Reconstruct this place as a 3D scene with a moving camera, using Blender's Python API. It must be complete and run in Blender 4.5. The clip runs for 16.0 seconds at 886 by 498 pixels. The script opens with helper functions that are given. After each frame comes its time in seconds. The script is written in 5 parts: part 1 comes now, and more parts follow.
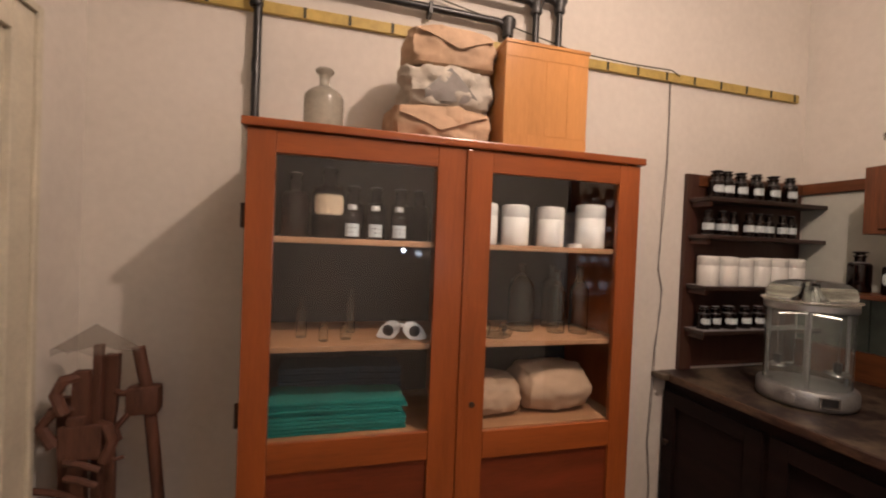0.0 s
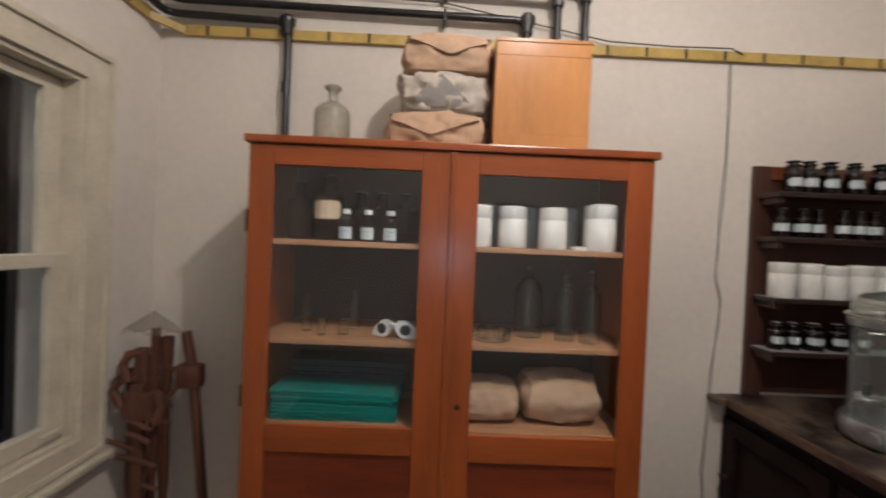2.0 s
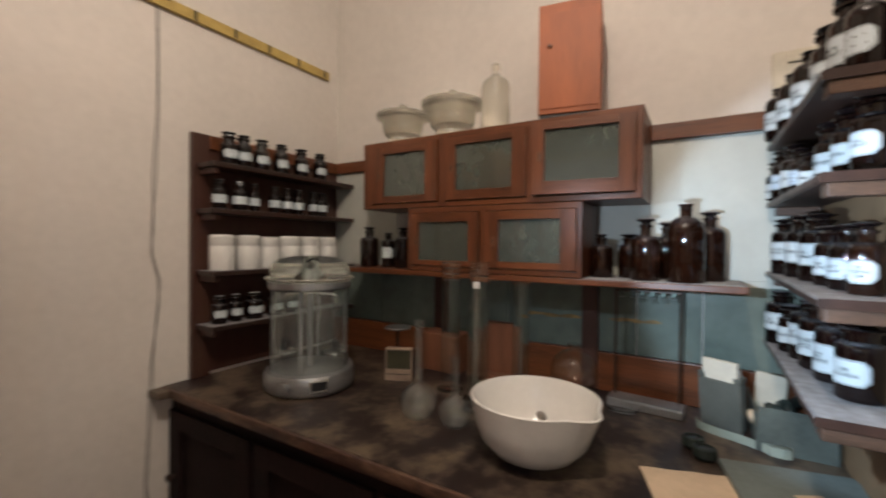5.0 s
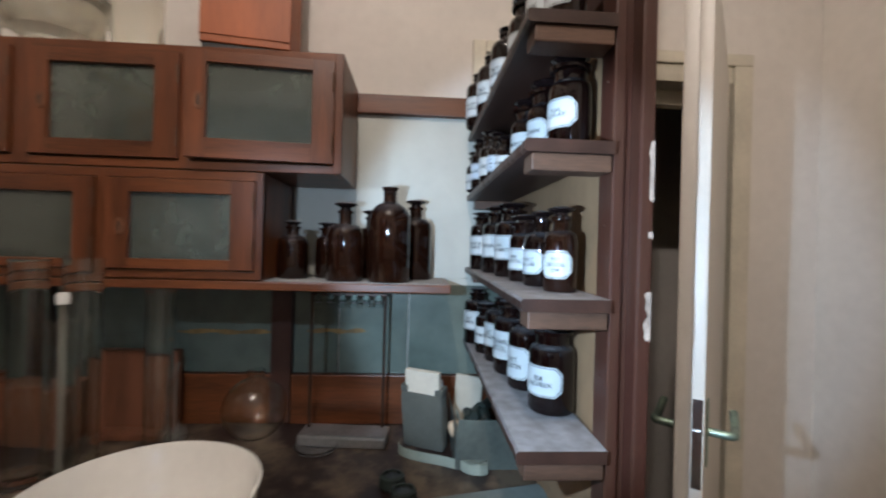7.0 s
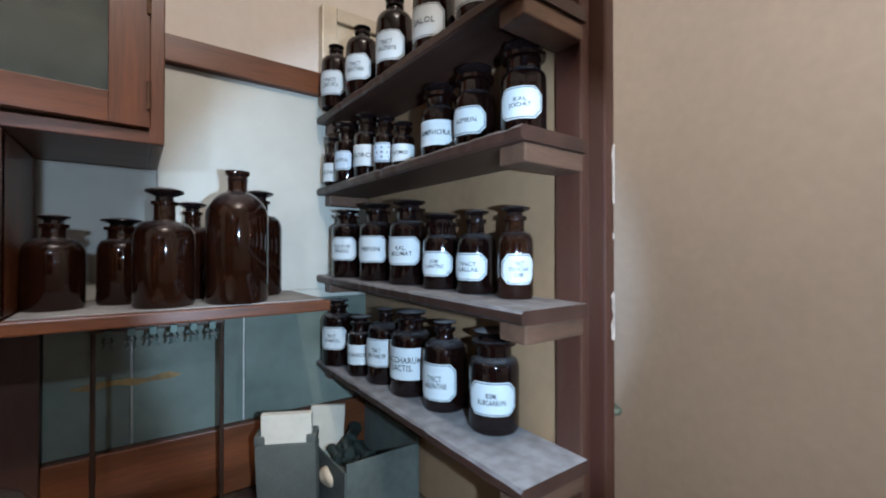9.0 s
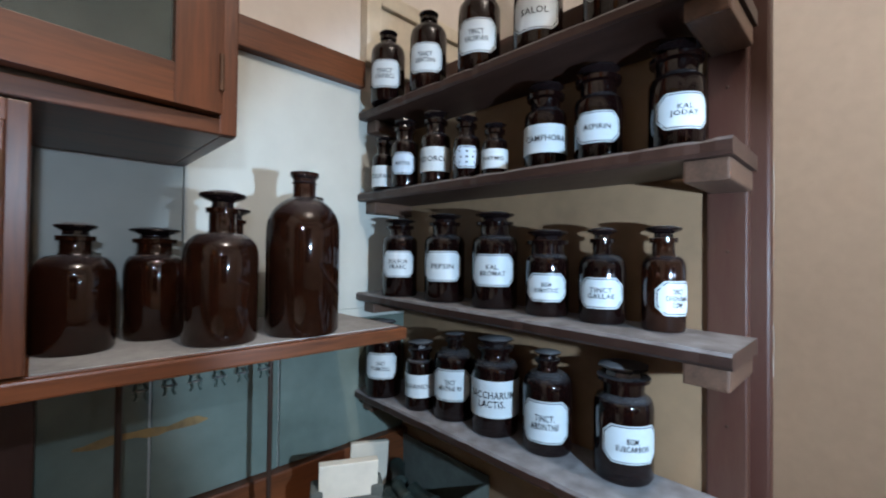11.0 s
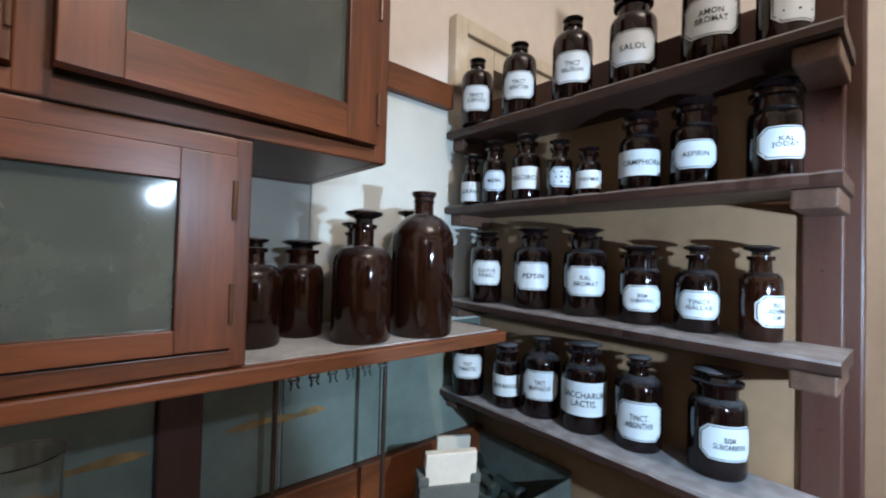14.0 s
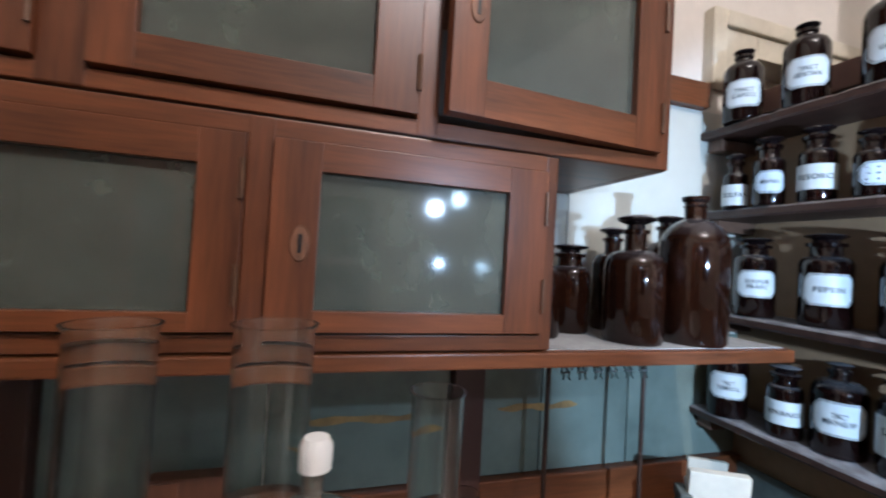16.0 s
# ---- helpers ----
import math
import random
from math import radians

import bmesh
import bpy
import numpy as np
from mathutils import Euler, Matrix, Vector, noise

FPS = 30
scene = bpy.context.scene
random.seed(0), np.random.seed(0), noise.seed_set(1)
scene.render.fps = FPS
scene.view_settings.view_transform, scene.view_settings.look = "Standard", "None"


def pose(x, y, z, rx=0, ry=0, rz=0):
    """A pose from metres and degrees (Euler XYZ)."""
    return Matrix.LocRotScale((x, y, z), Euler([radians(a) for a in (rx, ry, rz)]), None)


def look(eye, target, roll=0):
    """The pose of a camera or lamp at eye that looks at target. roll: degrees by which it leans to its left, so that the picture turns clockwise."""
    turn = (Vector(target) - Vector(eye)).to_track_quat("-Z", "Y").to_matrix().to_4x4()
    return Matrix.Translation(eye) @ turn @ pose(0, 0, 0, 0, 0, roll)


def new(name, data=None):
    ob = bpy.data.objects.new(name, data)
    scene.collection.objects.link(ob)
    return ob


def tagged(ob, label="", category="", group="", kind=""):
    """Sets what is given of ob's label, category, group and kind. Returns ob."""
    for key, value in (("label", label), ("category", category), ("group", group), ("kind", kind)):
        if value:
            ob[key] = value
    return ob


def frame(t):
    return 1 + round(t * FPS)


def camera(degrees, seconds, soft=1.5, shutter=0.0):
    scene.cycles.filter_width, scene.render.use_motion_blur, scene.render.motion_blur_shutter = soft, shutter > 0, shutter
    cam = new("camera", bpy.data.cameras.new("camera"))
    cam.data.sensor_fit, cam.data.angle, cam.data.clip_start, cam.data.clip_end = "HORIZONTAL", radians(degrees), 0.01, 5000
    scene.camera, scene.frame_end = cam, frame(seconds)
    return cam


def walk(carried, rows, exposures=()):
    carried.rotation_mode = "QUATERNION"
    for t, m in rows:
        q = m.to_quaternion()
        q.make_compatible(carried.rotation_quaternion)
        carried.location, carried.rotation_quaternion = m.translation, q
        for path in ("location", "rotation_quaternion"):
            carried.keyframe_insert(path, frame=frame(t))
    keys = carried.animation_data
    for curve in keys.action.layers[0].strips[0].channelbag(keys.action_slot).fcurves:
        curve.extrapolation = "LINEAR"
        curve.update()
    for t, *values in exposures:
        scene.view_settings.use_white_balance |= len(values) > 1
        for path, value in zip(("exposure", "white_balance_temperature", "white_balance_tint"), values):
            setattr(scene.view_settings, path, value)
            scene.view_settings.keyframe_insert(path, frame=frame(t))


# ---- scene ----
cam = camera(92.8, 16.0, soft=2.0, shutter=0.5)
PATH = [
    (0, (-0.071, -0.084, 1.497), (0.463, 1.843, 1.464), 2.3),
    (0.5, (0.075, -0.06, 1.489), (0.545, 1.884, 1.468), 2.4),
    (1, (0.148, -0.129, 1.496), (0.263, 1.867, 1.49), 2.7),
    (1.5, (0.2, -0.182, 1.518), (0.071, 1.813, 1.498), 2.8),
    (2, (0.315, -0.161, 1.503), (0.346, 1.838, 1.474), 2.4),
    (2.5, (0.43, -0.116, 1.489), (0.783, 1.853, 1.471), 2.0),
    (3, (0.528, -0.083, 1.466), (1.164, 1.813, 1.451), 1.7),
    (3.5, (0.607, -0.069, 1.458), (1.5, 1.72, 1.452), 1.2),
    (4, (0.635, -0.051, 1.468), (1.773, 1.593, 1.45), 1.1),
    (4.5, (0.684, -0.052, 1.468), (2.107, 1.353, 1.439), 0.8),
    (5, (0.756, -0.092, 1.454), (2.466, 0.946, 1.428), 0.6),
    (5.2, (0.805, -0.111, 1.449), (2.579, 0.814, 1.423), 0.5),
    (7.3, (1.224, -0.129, 1.427), (3.193, -0.483, 1.436), 1.3),
    (7.5, (1.25, -0.107, 1.426), (3.182, -0.623, 1.439), 1.0),
    (8, (1.294, -0.037, 1.43), (3.12, -0.855, 1.445), 0.5),
    (8.2, (1.305, 0.001, 1.427), (3.087, -0.906, 1.447), 0.4),
    (10.3, (1.631, 0.178, 1.446), (3.06, -1.221, 1.465), 0.4),
    (10.5, (1.644, 0.193, 1.447), (3.067, -1.212, 1.478), 0.6),
    (11, (1.67, 0.247, 1.461), (3.103, -1.148, 1.491), 0.7),
    (11.5, (1.688, 0.284, 1.465), (3.162, -1.068, 1.496), 0.9),
    (12, (1.693, 0.317, 1.466), (3.182, -1.019, 1.501), 1.2),
    (12.5, (1.691, 0.345, 1.47), (3.188, -0.981, 1.512), 1.3),
    (13, (1.694, 0.365, 1.472), (3.193, -0.959, 1.513), 1.4),
    (13.5, (1.701, 0.383, 1.476), (3.185, -0.957, 1.52), 1.4),
    (14, (1.713, 0.407, 1.472), (3.213, -0.915, 1.515), 1.6),
    (14.5, (1.733, 0.445, 1.46), (3.31, -0.783, 1.511), 1.7),
    (15, (1.757, 0.488, 1.456), (3.462, -0.557, 1.509), 2.3),
    (15.5, (1.749, 0.522, 1.453), (3.57, -0.303, 1.506), 2.7),
    (16, (1.728, 0.563, 1.455), (3.64, -0.019, 1.505), 3.3),
]
EXPOSURES = [(0, 0.0, 6400, 22), (0.6, -0.03, 5600, 11), (1.0, -0.05, 5450, 10), (3.5, -0.16, 5120, 9), (4.2, -0.14, 5130, 10), (5.0, -0.18, 5850, 12), (7.5, -0.28, 5420, 11),
             (11, -0.2, 5450, 11), (12.6, -0.20, 5450, 11), (13.5, 0.02, 5450, 12), (14.5, 0.10, 5450, 12), (15.0, 0.2, 5400, 12), (16, 0.38, 5050, 12)]
walk(cam, [(t, look(eye, target, roll)) for t, eye, target, roll in PATH], EXPOSURES)

# ---- world and lights ----
world = bpy.data.worlds.new("night")
scene.world = world
world.use_nodes = True
world.node_tree.nodes["Background"].inputs[0].default_value = (0.16, 0.13, 0.11, 1)
world.node_tree.nodes["Background"].inputs[1].default_value = 0.05


def point_lamp(name, energy, colour, m, size):
    data = bpy.data.lights.new(name, "POINT")
    data.energy, data.color, data.shadow_soft_size = energy, colour, size
    return place_lamp(new(name, data), m)


def spot_lamp(name, energy, colour, m, size, degrees, blend):
    data = bpy.data.lights.new(name, "SPOT")
    data.energy, data.color, data.shadow_soft_size = energy, colour, size
    data.spot_size, data.spot_blend = radians(degrees), blend
    return place_lamp(new(name, data), m)


def place_lamp(ob, m):
    ob.matrix_world = m
    return ob


CEILING = 3.15
point_lamp("bulb_light", 74, (1.0, 0.81, 0.62), pose(0.82, 0.09, 2.93), 0.025)
point_lamp("phone_light", 2.6, (0.72, 0.88, 1.0), pose(0.40, -0.13, 1.43), 0.015)
spot_lamp("torch_light", 42, (0.72, 0.885, 1.0), look((1.33, 0.03, 1.425), (2.16, -0.40, 1.37)), 0.010, 66, 0.32)
spot_lamp("raised_torch_light", 5.5, (0.80, 0.92, 1.0), look((1.70, 0.272, 1.586), (2.26, 0.20, 1.47)), 0.010, 86, 0.9)


# ---- materials ----
def material(name, colour, rough=0.5, metal=0.0, vary=0.12, scale=6.0, fine=60.0, bump=0.0, stretch=(1, 1, 1), second=None, dust=0.0, lo=0.48, hi=0.98, **inputs):
    """A principled material with colour variation at two scales, optional relief and dust on upward faces."""
    mat = bpy.data.materials.new(name)
    mat.use_nodes = True
    nodes, links = mat.node_tree.nodes, mat.node_tree.links
    bsdf = nodes["Principled BSDF"]
    bsdf.inputs["Roughness"].default_value, bsdf.inputs["Metallic"].default_value = rough, metal
    for key, value in inputs.items():
        bsdf.inputs[key.replace("_", " ")].default_value = value
    coord, mapping = nodes.new("ShaderNodeTexCoord"), nodes.new("ShaderNodeMapping")
    mapping.inputs["Scale"].default_value = stretch
    info, shift = nodes.new("ShaderNodeObjectInfo"), nodes.new("ShaderNodeVectorMath")
    shift.operation = "MULTIPLY_ADD"
    links.new(info.outputs["Random"], shift.inputs[0])
    shift.inputs[1].default_value = (7, 11, 13)
    links.new(coord.outputs["Object"], shift.inputs[2])
    links.new(shift.outputs[0], mapping.inputs[0])
    coarse, grain = nodes.new("ShaderNodeTexNoise"), nodes.new("ShaderNodeTexNoise")
    for tex, size in ((coarse, scale), (grain, fine)):
        tex.inputs["Scale"].default_value, tex.inputs["Detail"].default_value = size, 6
        links.new(mapping.outputs[0], tex.inputs["Vector"])
    ramp = nodes.new("ShaderNodeMix")
    ramp.data_type = "RGBA"
    other = second or tuple(c * (1 - 2.2 * vary) for c in colour)
    ramp.inputs[6].default_value, ramp.inputs[7].default_value = (*[min(1, c * (1 + vary)) for c in colour], 1), (*[max(0, c) for c in other], 1)
    add = nodes.new("ShaderNodeMath")
    add.operation = "MULTIPLY_ADD"
    links.new(grain.outputs[0], add.inputs[0])
    add.inputs[1].default_value = 0.45
    links.new(coarse.outputs[0], add.inputs[2])
    fit = nodes.new("ShaderNodeMapRange")
    fit.inputs[1].default_value, fit.inputs[2].default_value = lo, hi
    links.new(add.outputs[0], fit.inputs[0])
    links.new(fit.outputs[0], ramp.inputs[0])
    colour_out = ramp.outputs[2]
    if dust:
        geometry, split, lift = nodes.new("ShaderNodeNewGeometry"), nodes.new("ShaderNodeSeparateXYZ"), nodes.new("ShaderNodeMapRange")
        links.new(geometry.outputs["Normal"], split.inputs[0])
        lift.inputs[1].default_value, lift.inputs[2].default_value, lift.inputs[4].default_value = 0.35, 0.95, dust
        links.new(split.outputs[2], lift.inputs[0])
        times = nodes.new("ShaderNodeMath")
        times.operation = "MULTIPLY"
        links.new(lift.outputs[0], times.inputs[0])
        wisp = nodes.new("ShaderNodeMapRange")
        wisp.inputs[1].default_value, wisp.inputs[2].default_value, wisp.inputs[3].default_value = 0.3, 0.7, 0.45
        specks = nodes.new("ShaderNodeTexNoise")
        specks.inputs["Scale"].default_value, specks.inputs["Detail"].default_value = 34, 8
        links.new(shift.outputs[0], specks.inputs["Vector"])
        links.new(specks.outputs[0], wisp.inputs[0])
        links.new(wisp.outputs[0], times.inputs[1])
        over = nodes.new("ShaderNodeMix")
        over.data_type = "RGBA"
        links.new(times.outputs[0], over.inputs[0])
        links.new(colour_out, over.inputs[6])
        over.inputs[7].default_value = (0.27, 0.275, 0.285, 1)
        colour_out = over.outputs[2]
        harsh = nodes.new("ShaderNodeMapRange")
        harsh.inputs[3].default_value, harsh.inputs[4].default_value = rough, 0.85
        links.new(times.outputs[0], harsh.inputs[0])
        links.new(harsh.outputs[0], bsdf.inputs["Roughness"])
        if "Transmission_Weight" in inputs:
            thin = nodes.new("ShaderNodeMapRange")
            thin.inputs[3].default_value, thin.inputs[4].default_value = inputs["Transmission_Weight"], 0.0
            links.new(times.outputs[0], thin.inputs[0])
            links.new(thin.outputs[0], bsdf.inputs["Transmission Weight"])
    links.new(colour_out, bsdf.inputs["Base Color"])
    if bump:
        relief = nodes.new("ShaderNodeBump")
        relief.inputs["Strength"].default_value, relief.inputs["Distance"].default_value = bump, 0.004
        links.new(add.outputs[0], relief.inputs["Height"])
        links.new(relief.outputs[0], bsdf.inputs["Normal"])
    return mat


PLASTER = material("plaster", (0.66, 0.62, 0.56), 0.85, vary=0.055, scale=1.3, fine=30, bump=0.04)
LEAF_PAINT = material("door_paint", (0.62, 0.58, 0.51), 0.45, vary=0.04, scale=2.5, fine=60, bump=0.05)
CEILING_PAINT = material("ceiling_paint", (0.72, 0.70, 0.66), 0.9, vary=0.04, scale=2, fine=40, bump=0.1)
WHITE_PAINT = material("cream_gloss_paint", (0.60, 0.555, 0.44), 0.4, vary=0.08, scale=9, fine=70, bump=0.08)
FLOOR_WOOD = material("floor_wood", (0.16, 0.09, 0.05), 0.55, vary=0.2, scale=3, fine=40, stretch=(1, 9, 1), bump=0.1)
ORANGE_WOOD = material("orange_varnished_wood", (0.30, 0.074, 0.016), 0.28, vary=0.14, scale=2.2, fine=26, stretch=(6, 6, 0.7), bump=0.05)
ORANGE_WOOD_FLAT = material("orange_varnished_wood_cross_grain", (0.30, 0.074, 0.016), 0.28, vary=0.14, scale=2.2, fine=26, stretch=(0.7, 6, 6), bump=0.05)
PANEL_WOOD = material("red_brown_panel_wood", (0.18, 0.036, 0.012), 0.32, vary=0.18, scale=2.2, fine=26, stretch=(0.7, 6, 6), bump=0.05)
PINE_SHELF = material("pale_shelf_wood", (0.42, 0.22, 0.11), 0.5, vary=0.12, scale=4, fine=50, stretch=(0.7, 6, 6))
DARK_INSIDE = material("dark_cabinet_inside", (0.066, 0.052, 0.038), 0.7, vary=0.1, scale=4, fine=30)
LIGHT_WOOD = material("light_plywood", (0.56, 0.26, 0.085), 0.22, vary=0.10, scale=1.2, fine=30, stretch=(5, 5, 0.8), bump=0.03)
HOLDER_WOOD = material("brown_block_wood", (0.15, 0.058, 0.027), 0.55, vary=0.18, scale=3, fine=30, stretch=(6, 6, 0.7), bump=0.05)
RED_BOX_WOOD = material("red_brown_box_wood", (0.33, 0.085, 0.016), 0.55, vary=0.15, scale=2, fine=26, stretch=(5, 5, 0.7), bump=0.05)
CABINET_WOOD = material("mid_brown_oak", (0.140, 0.045, 0.014), 0.38, vary=0.32, scale=2.2, fine=26, stretch=(9, 0.7, 9), bump=0.06)
CABINET_WOOD_UP = material("mid_brown_oak_upright", (0.132, 0.042, 0.014), 0.38, vary=0.32, scale=2.2, fine=26, stretch=(9, 9, 0.7), bump=0.06)
RACK_WOOD = material("dark_stained_wood", (0.040, 0.019, 0.013), 0.45, vary=0.25, scale=3, fine=50, stretch=(0.9, 7, 7), bump=0.12, dust=1.0)
CLEAT_WOOD = material("brown_cleat_wood", (0.105, 0.058, 0.036), 0.5, vary=0.25, scale=4, fine=50, stretch=(6, 0.9, 6), bump=0.12)
POST_WOOD = material("dark_red_post_wood", (0.040, 0.014, 0.009), 0.45, vary=0.25, scale=5, fine=60, stretch=(7, 7, 0.9), bump=0.15, second=(0.062, 0.030, 0.018), lo=0.62, hi=1.0)
COUNTER_WOOD = material("worn_dark_counter", (0.014, 0.008, 0.007), 0.45, vary=0.3, scale=5.5, fine=38, lo=0.67, hi=0.90, second=(0.125, 0.092, 0.060), bump=0.12)
COUNTER_EDGE = material("worn_counter_edge", (0.030, 0.014, 0.010), 0.5, vary=0.3, scale=6, fine=40, stretch=(3, 0.8, 3), lo=0.66, hi=0.95, second=(0.15, 0.085, 0.05), bump=0.15)
COUNTER_SIDE = material("dark_counter_front", (0.012, 0.005, 0.004), 0.7, vary=0.25, scale=3, fine=40, stretch=(7, 1, 7), bump=0.1, Specular_IOR_Level=0.22)
SPLASH = material("pale_green_glazed_panel", (0.17, 0.205, 0.175), 0.22, vary=0.1, scale=2.6, fine=20, second=(0.095, 0.12, 0.10))
UPPER_SPLASH = material("pale_painted_panel", (0.52, 0.53, 0.47), 0.5, vary=0.06, scale=2.6, fine=20)
BACK_TAN = material("tan_painted_board", (0.27, 0.175, 0.095), 0.6, vary=0.12, scale=3, fine=40, bump=0.05)
HAZY = material("hazy_glass", (0.90, 0.94, 0.91), 0.02, vary=0.03, scale=5, Transmission_Weight=0.975, IOR=1.4)
THIN_GLASS = material("thin_lid_glass", (0.93, 0.96, 0.94), 0.01, vary=0.02, scale=5, Transmission_Weight=1.0, IOR=1.14)
STAIN = material("yellow_brown_stain", (0.26, 0.16, 0.05), 0.6, vary=0.3, scale=14, fine=60)
RAIL_YELLOW = material("yellow_rail_wood", (0.50, 0.36, 0.10), 0.5, vary=0.15, scale=5, fine=40)
RAIL_MARK = material("dark_rail_mark", (0.05, 0.045, 0.02), 0.6)
PIPE_BLACK = material("black_painted_pipe", (0.012, 0.012, 0.013), 0.3, vary=0.3, scale=20, fine=90, bump=0.1)
FITTING_GREY = material("worn_pipe_fitting", (0.09, 0.09, 0.09), 0.45, metal=0.6, vary=0.3, scale=30, fine=90, bump=0.2)
KRAFT = material("brown_wrapping_paper", (0.50, 0.335, 0.215), 0.75, vary=0.10, scale=12, fine=60, bump=0.35)
CREAM_PAPER = material("pale_wrapping_paper", (0.50, 0.45, 0.38), 0.7, vary=0.12, scale=10, fine=50, bump=0.4)
GREY_PAPER = material("grey_wrapping_paper", (0.27, 0.25, 0.23), 0.7, vary=0.15, scale=10, fine=50, bump=0.3)
TEAL_CLOTH = material("teal_cotton_cloth", (0.0, 0.18, 0.15), 0.9, vary=0.1, scale=10, fine=200, bump=0.2)
NAVY_CLOTH = material("dark_blue_cloth", (0.010, 0.040, 0.060), 0.9, vary=0.1, scale=10, fine=200, bump=0.2)
CERAMIC = material("white_glazed_ceramic", (0.74, 0.73, 0.69), 0.18, vary=0.04, scale=6, fine=60)
# white ceramic greyed down: the back row's shade is put into the colour
CERAMIC_SHADED = material("shaded_white_ceramic", (0.38, 0.43, 0.46), 0.25, vary=0.06, scale=6, fine=60)
AMBER = material("amber_glass", (0.009, 0.0035, 0.003), 0.06, vary=0.15, scale=8, fine=30, dust=0.4, Transmission_Weight=0.35, IOR=1.5)
AMBER_PLAIN = material("brown_bottle_glass", (0.030, 0.0095, 0.0045), 0.05, vary=0.15, scale=6, fine=30, dust=0.35, Transmission_Weight=0.62, IOR=1.5)
STOPPER = material("black_glass_stopper", (0.010, 0.006, 0.006), 0.10, vary=0.2, scale=20, fine=60, dust=1.0)
LABEL = material("white_enamel_label", (0.53, 0.59, 0.61), 0.5, vary=0.04, scale=12, fine=80)
LABEL_BLUE = material("pale_blue_label", (0.48, 0.58, 0.68), 0.5, vary=0.05, scale=12, fine=80)
INK = material("black_label_ink", (0.015, 0.015, 0.018), 0.5)
CLEAR = material("clear_glass", (0.93, 0.96, 0.94), 0.02, vary=0.01, Transmission_Weight=1.0, IOR=1.45)
CLOUDY = material("cloudy_glass", (0.74, 0.71, 0.62), 0.12, vary=0.08, scale=6, Transmission_Weight=0.84, IOR=1.4)
# clear glass with a little diffuse white, standing in for glints on the flasks
HAZED_FLASK_GLASS = material("hazed_flask_glass", (0.92, 0.95, 0.93), 0.02, vary=0.03, scale=9, Transmission_Weight=0.985, IOR=1.45)
MILKY = material("milky_glass", (0.46, 0.43, 0.36), 0.22, vary=0.12, scale=9, Transmission_Weight=0.42, IOR=1.4)
PANE = material("window_glass", (0.95, 0.97, 0.96), 0.012, vary=0.005, Transmission_Weight=1.0, IOR=1.5)
DUSTY_PANE = material("dusty_cabinet_glass", (0.165, 0.185, 0.155), 0.075, vary=0.15, scale=5, fine=30, second=(0.10, 0.11, 0.095), Transmission_Weight=0.5, IOR=1.5)
STEEL = material("dull_grey_metal", (0.42, 0.43, 0.43), 0.38, metal=0.85, vary=0.12, scale=10, fine=80, bump=0.05)
CHROME = material("bright_metal", (0.62, 0.63, 0.62), 0.2, metal=1.0, vary=0.08, scale=10, fine=80)
GREEN_METAL = material("tarnished_handle_metal", (0.26, 0.34, 0.27), 0.35, metal=0.7, vary=0.2, scale=20, fine=90)
FRAME_BEIGE = material("dull_beige_frame", (0.30, 0.22, 0.16), 0.6, vary=0.15, scale=12, fine=80)
TRAY_GREEN = material("dull_green_tray", (0.10, 0.115, 0.10), 0.55, vary=0.2, scale=8, fine=60, bump=0.05)
BARE_WOOD = material("bare_chipped_wood", (0.44, 0.37, 0.31), 0.8, vary=0.2, scale=40, fine=160)
HINGE_METAL = material("painted_over_hinge", (0.12, 0.06, 0.03), 0.4, metal=0.3, vary=0.2, scale=30, fine=90)
PLATE_WOOD = material("worn_plate_wood", (0.16, 0.068, 0.030), 0.55, vary=0.3, scale=40, fine=160, bump=0.1)
CLIP_METAL = material("dull_clip_metal", (0.09, 0.12, 0.10), 0.4, metal=0.6, vary=0.2, scale=30, fine=90)
BLACK_PLASTIC = material("black_plastic", (0.015, 0.015, 0.016), 0.35)
WHITE_PLASTIC = material("white_plastic", (0.75, 0.75, 0.73), 0.35, vary=0.03)
TOOL_WOOD = material("raw_reddish_wood", (0.110, 0.042, 0.023), 0.65, vary=0.22, scale=5, fine=40, stretch=(6, 6, 0.8), bump=0.25)
CANVAS = material("grey_green_canvas", (0.095, 0.10, 0.085), 0.9, vary=0.12, scale=9, fine=220, bump=0.3)
WEBBING = material("pale_green_webbing", (0.27, 0.31, 0.26), 0.9, vary=0.12, scale=12, fine=240, bump=0.3)
RUBBER = material("dark_green_rubber", (0.022, 0.032, 0.027), 0.5, vary=0.25, scale=14, fine=80, bump=0.2)
CARD = material("cream_card", (0.62, 0.57, 0.46), 0.75, vary=0.07, scale=9, fine=60)
PAPER = material("aged_paper", (0.66, 0.52, 0.36), 0.8, vary=0.08, scale=6, fine=60)
GREY_BOOK = material("grey_green_cover", (0.17, 0.20, 0.19), 0.6, vary=0.12, scale=6, fine=60)
COBWEB = material("dusty_gauze", (0.32, 0.26, 0.21), 0.95, vary=0.1, scale=20, fine=120, Alpha=0.35)
KEY_METAL = material("key_plate", (0.045, 0.024, 0.015), 0.45, metal=0.3)
BULB = material("lit_bulb", (1, 0.9, 0.75), 0.3, Emission_Color=(1.0, 0.80, 0.55, 1), Emission_Strength=6.0)


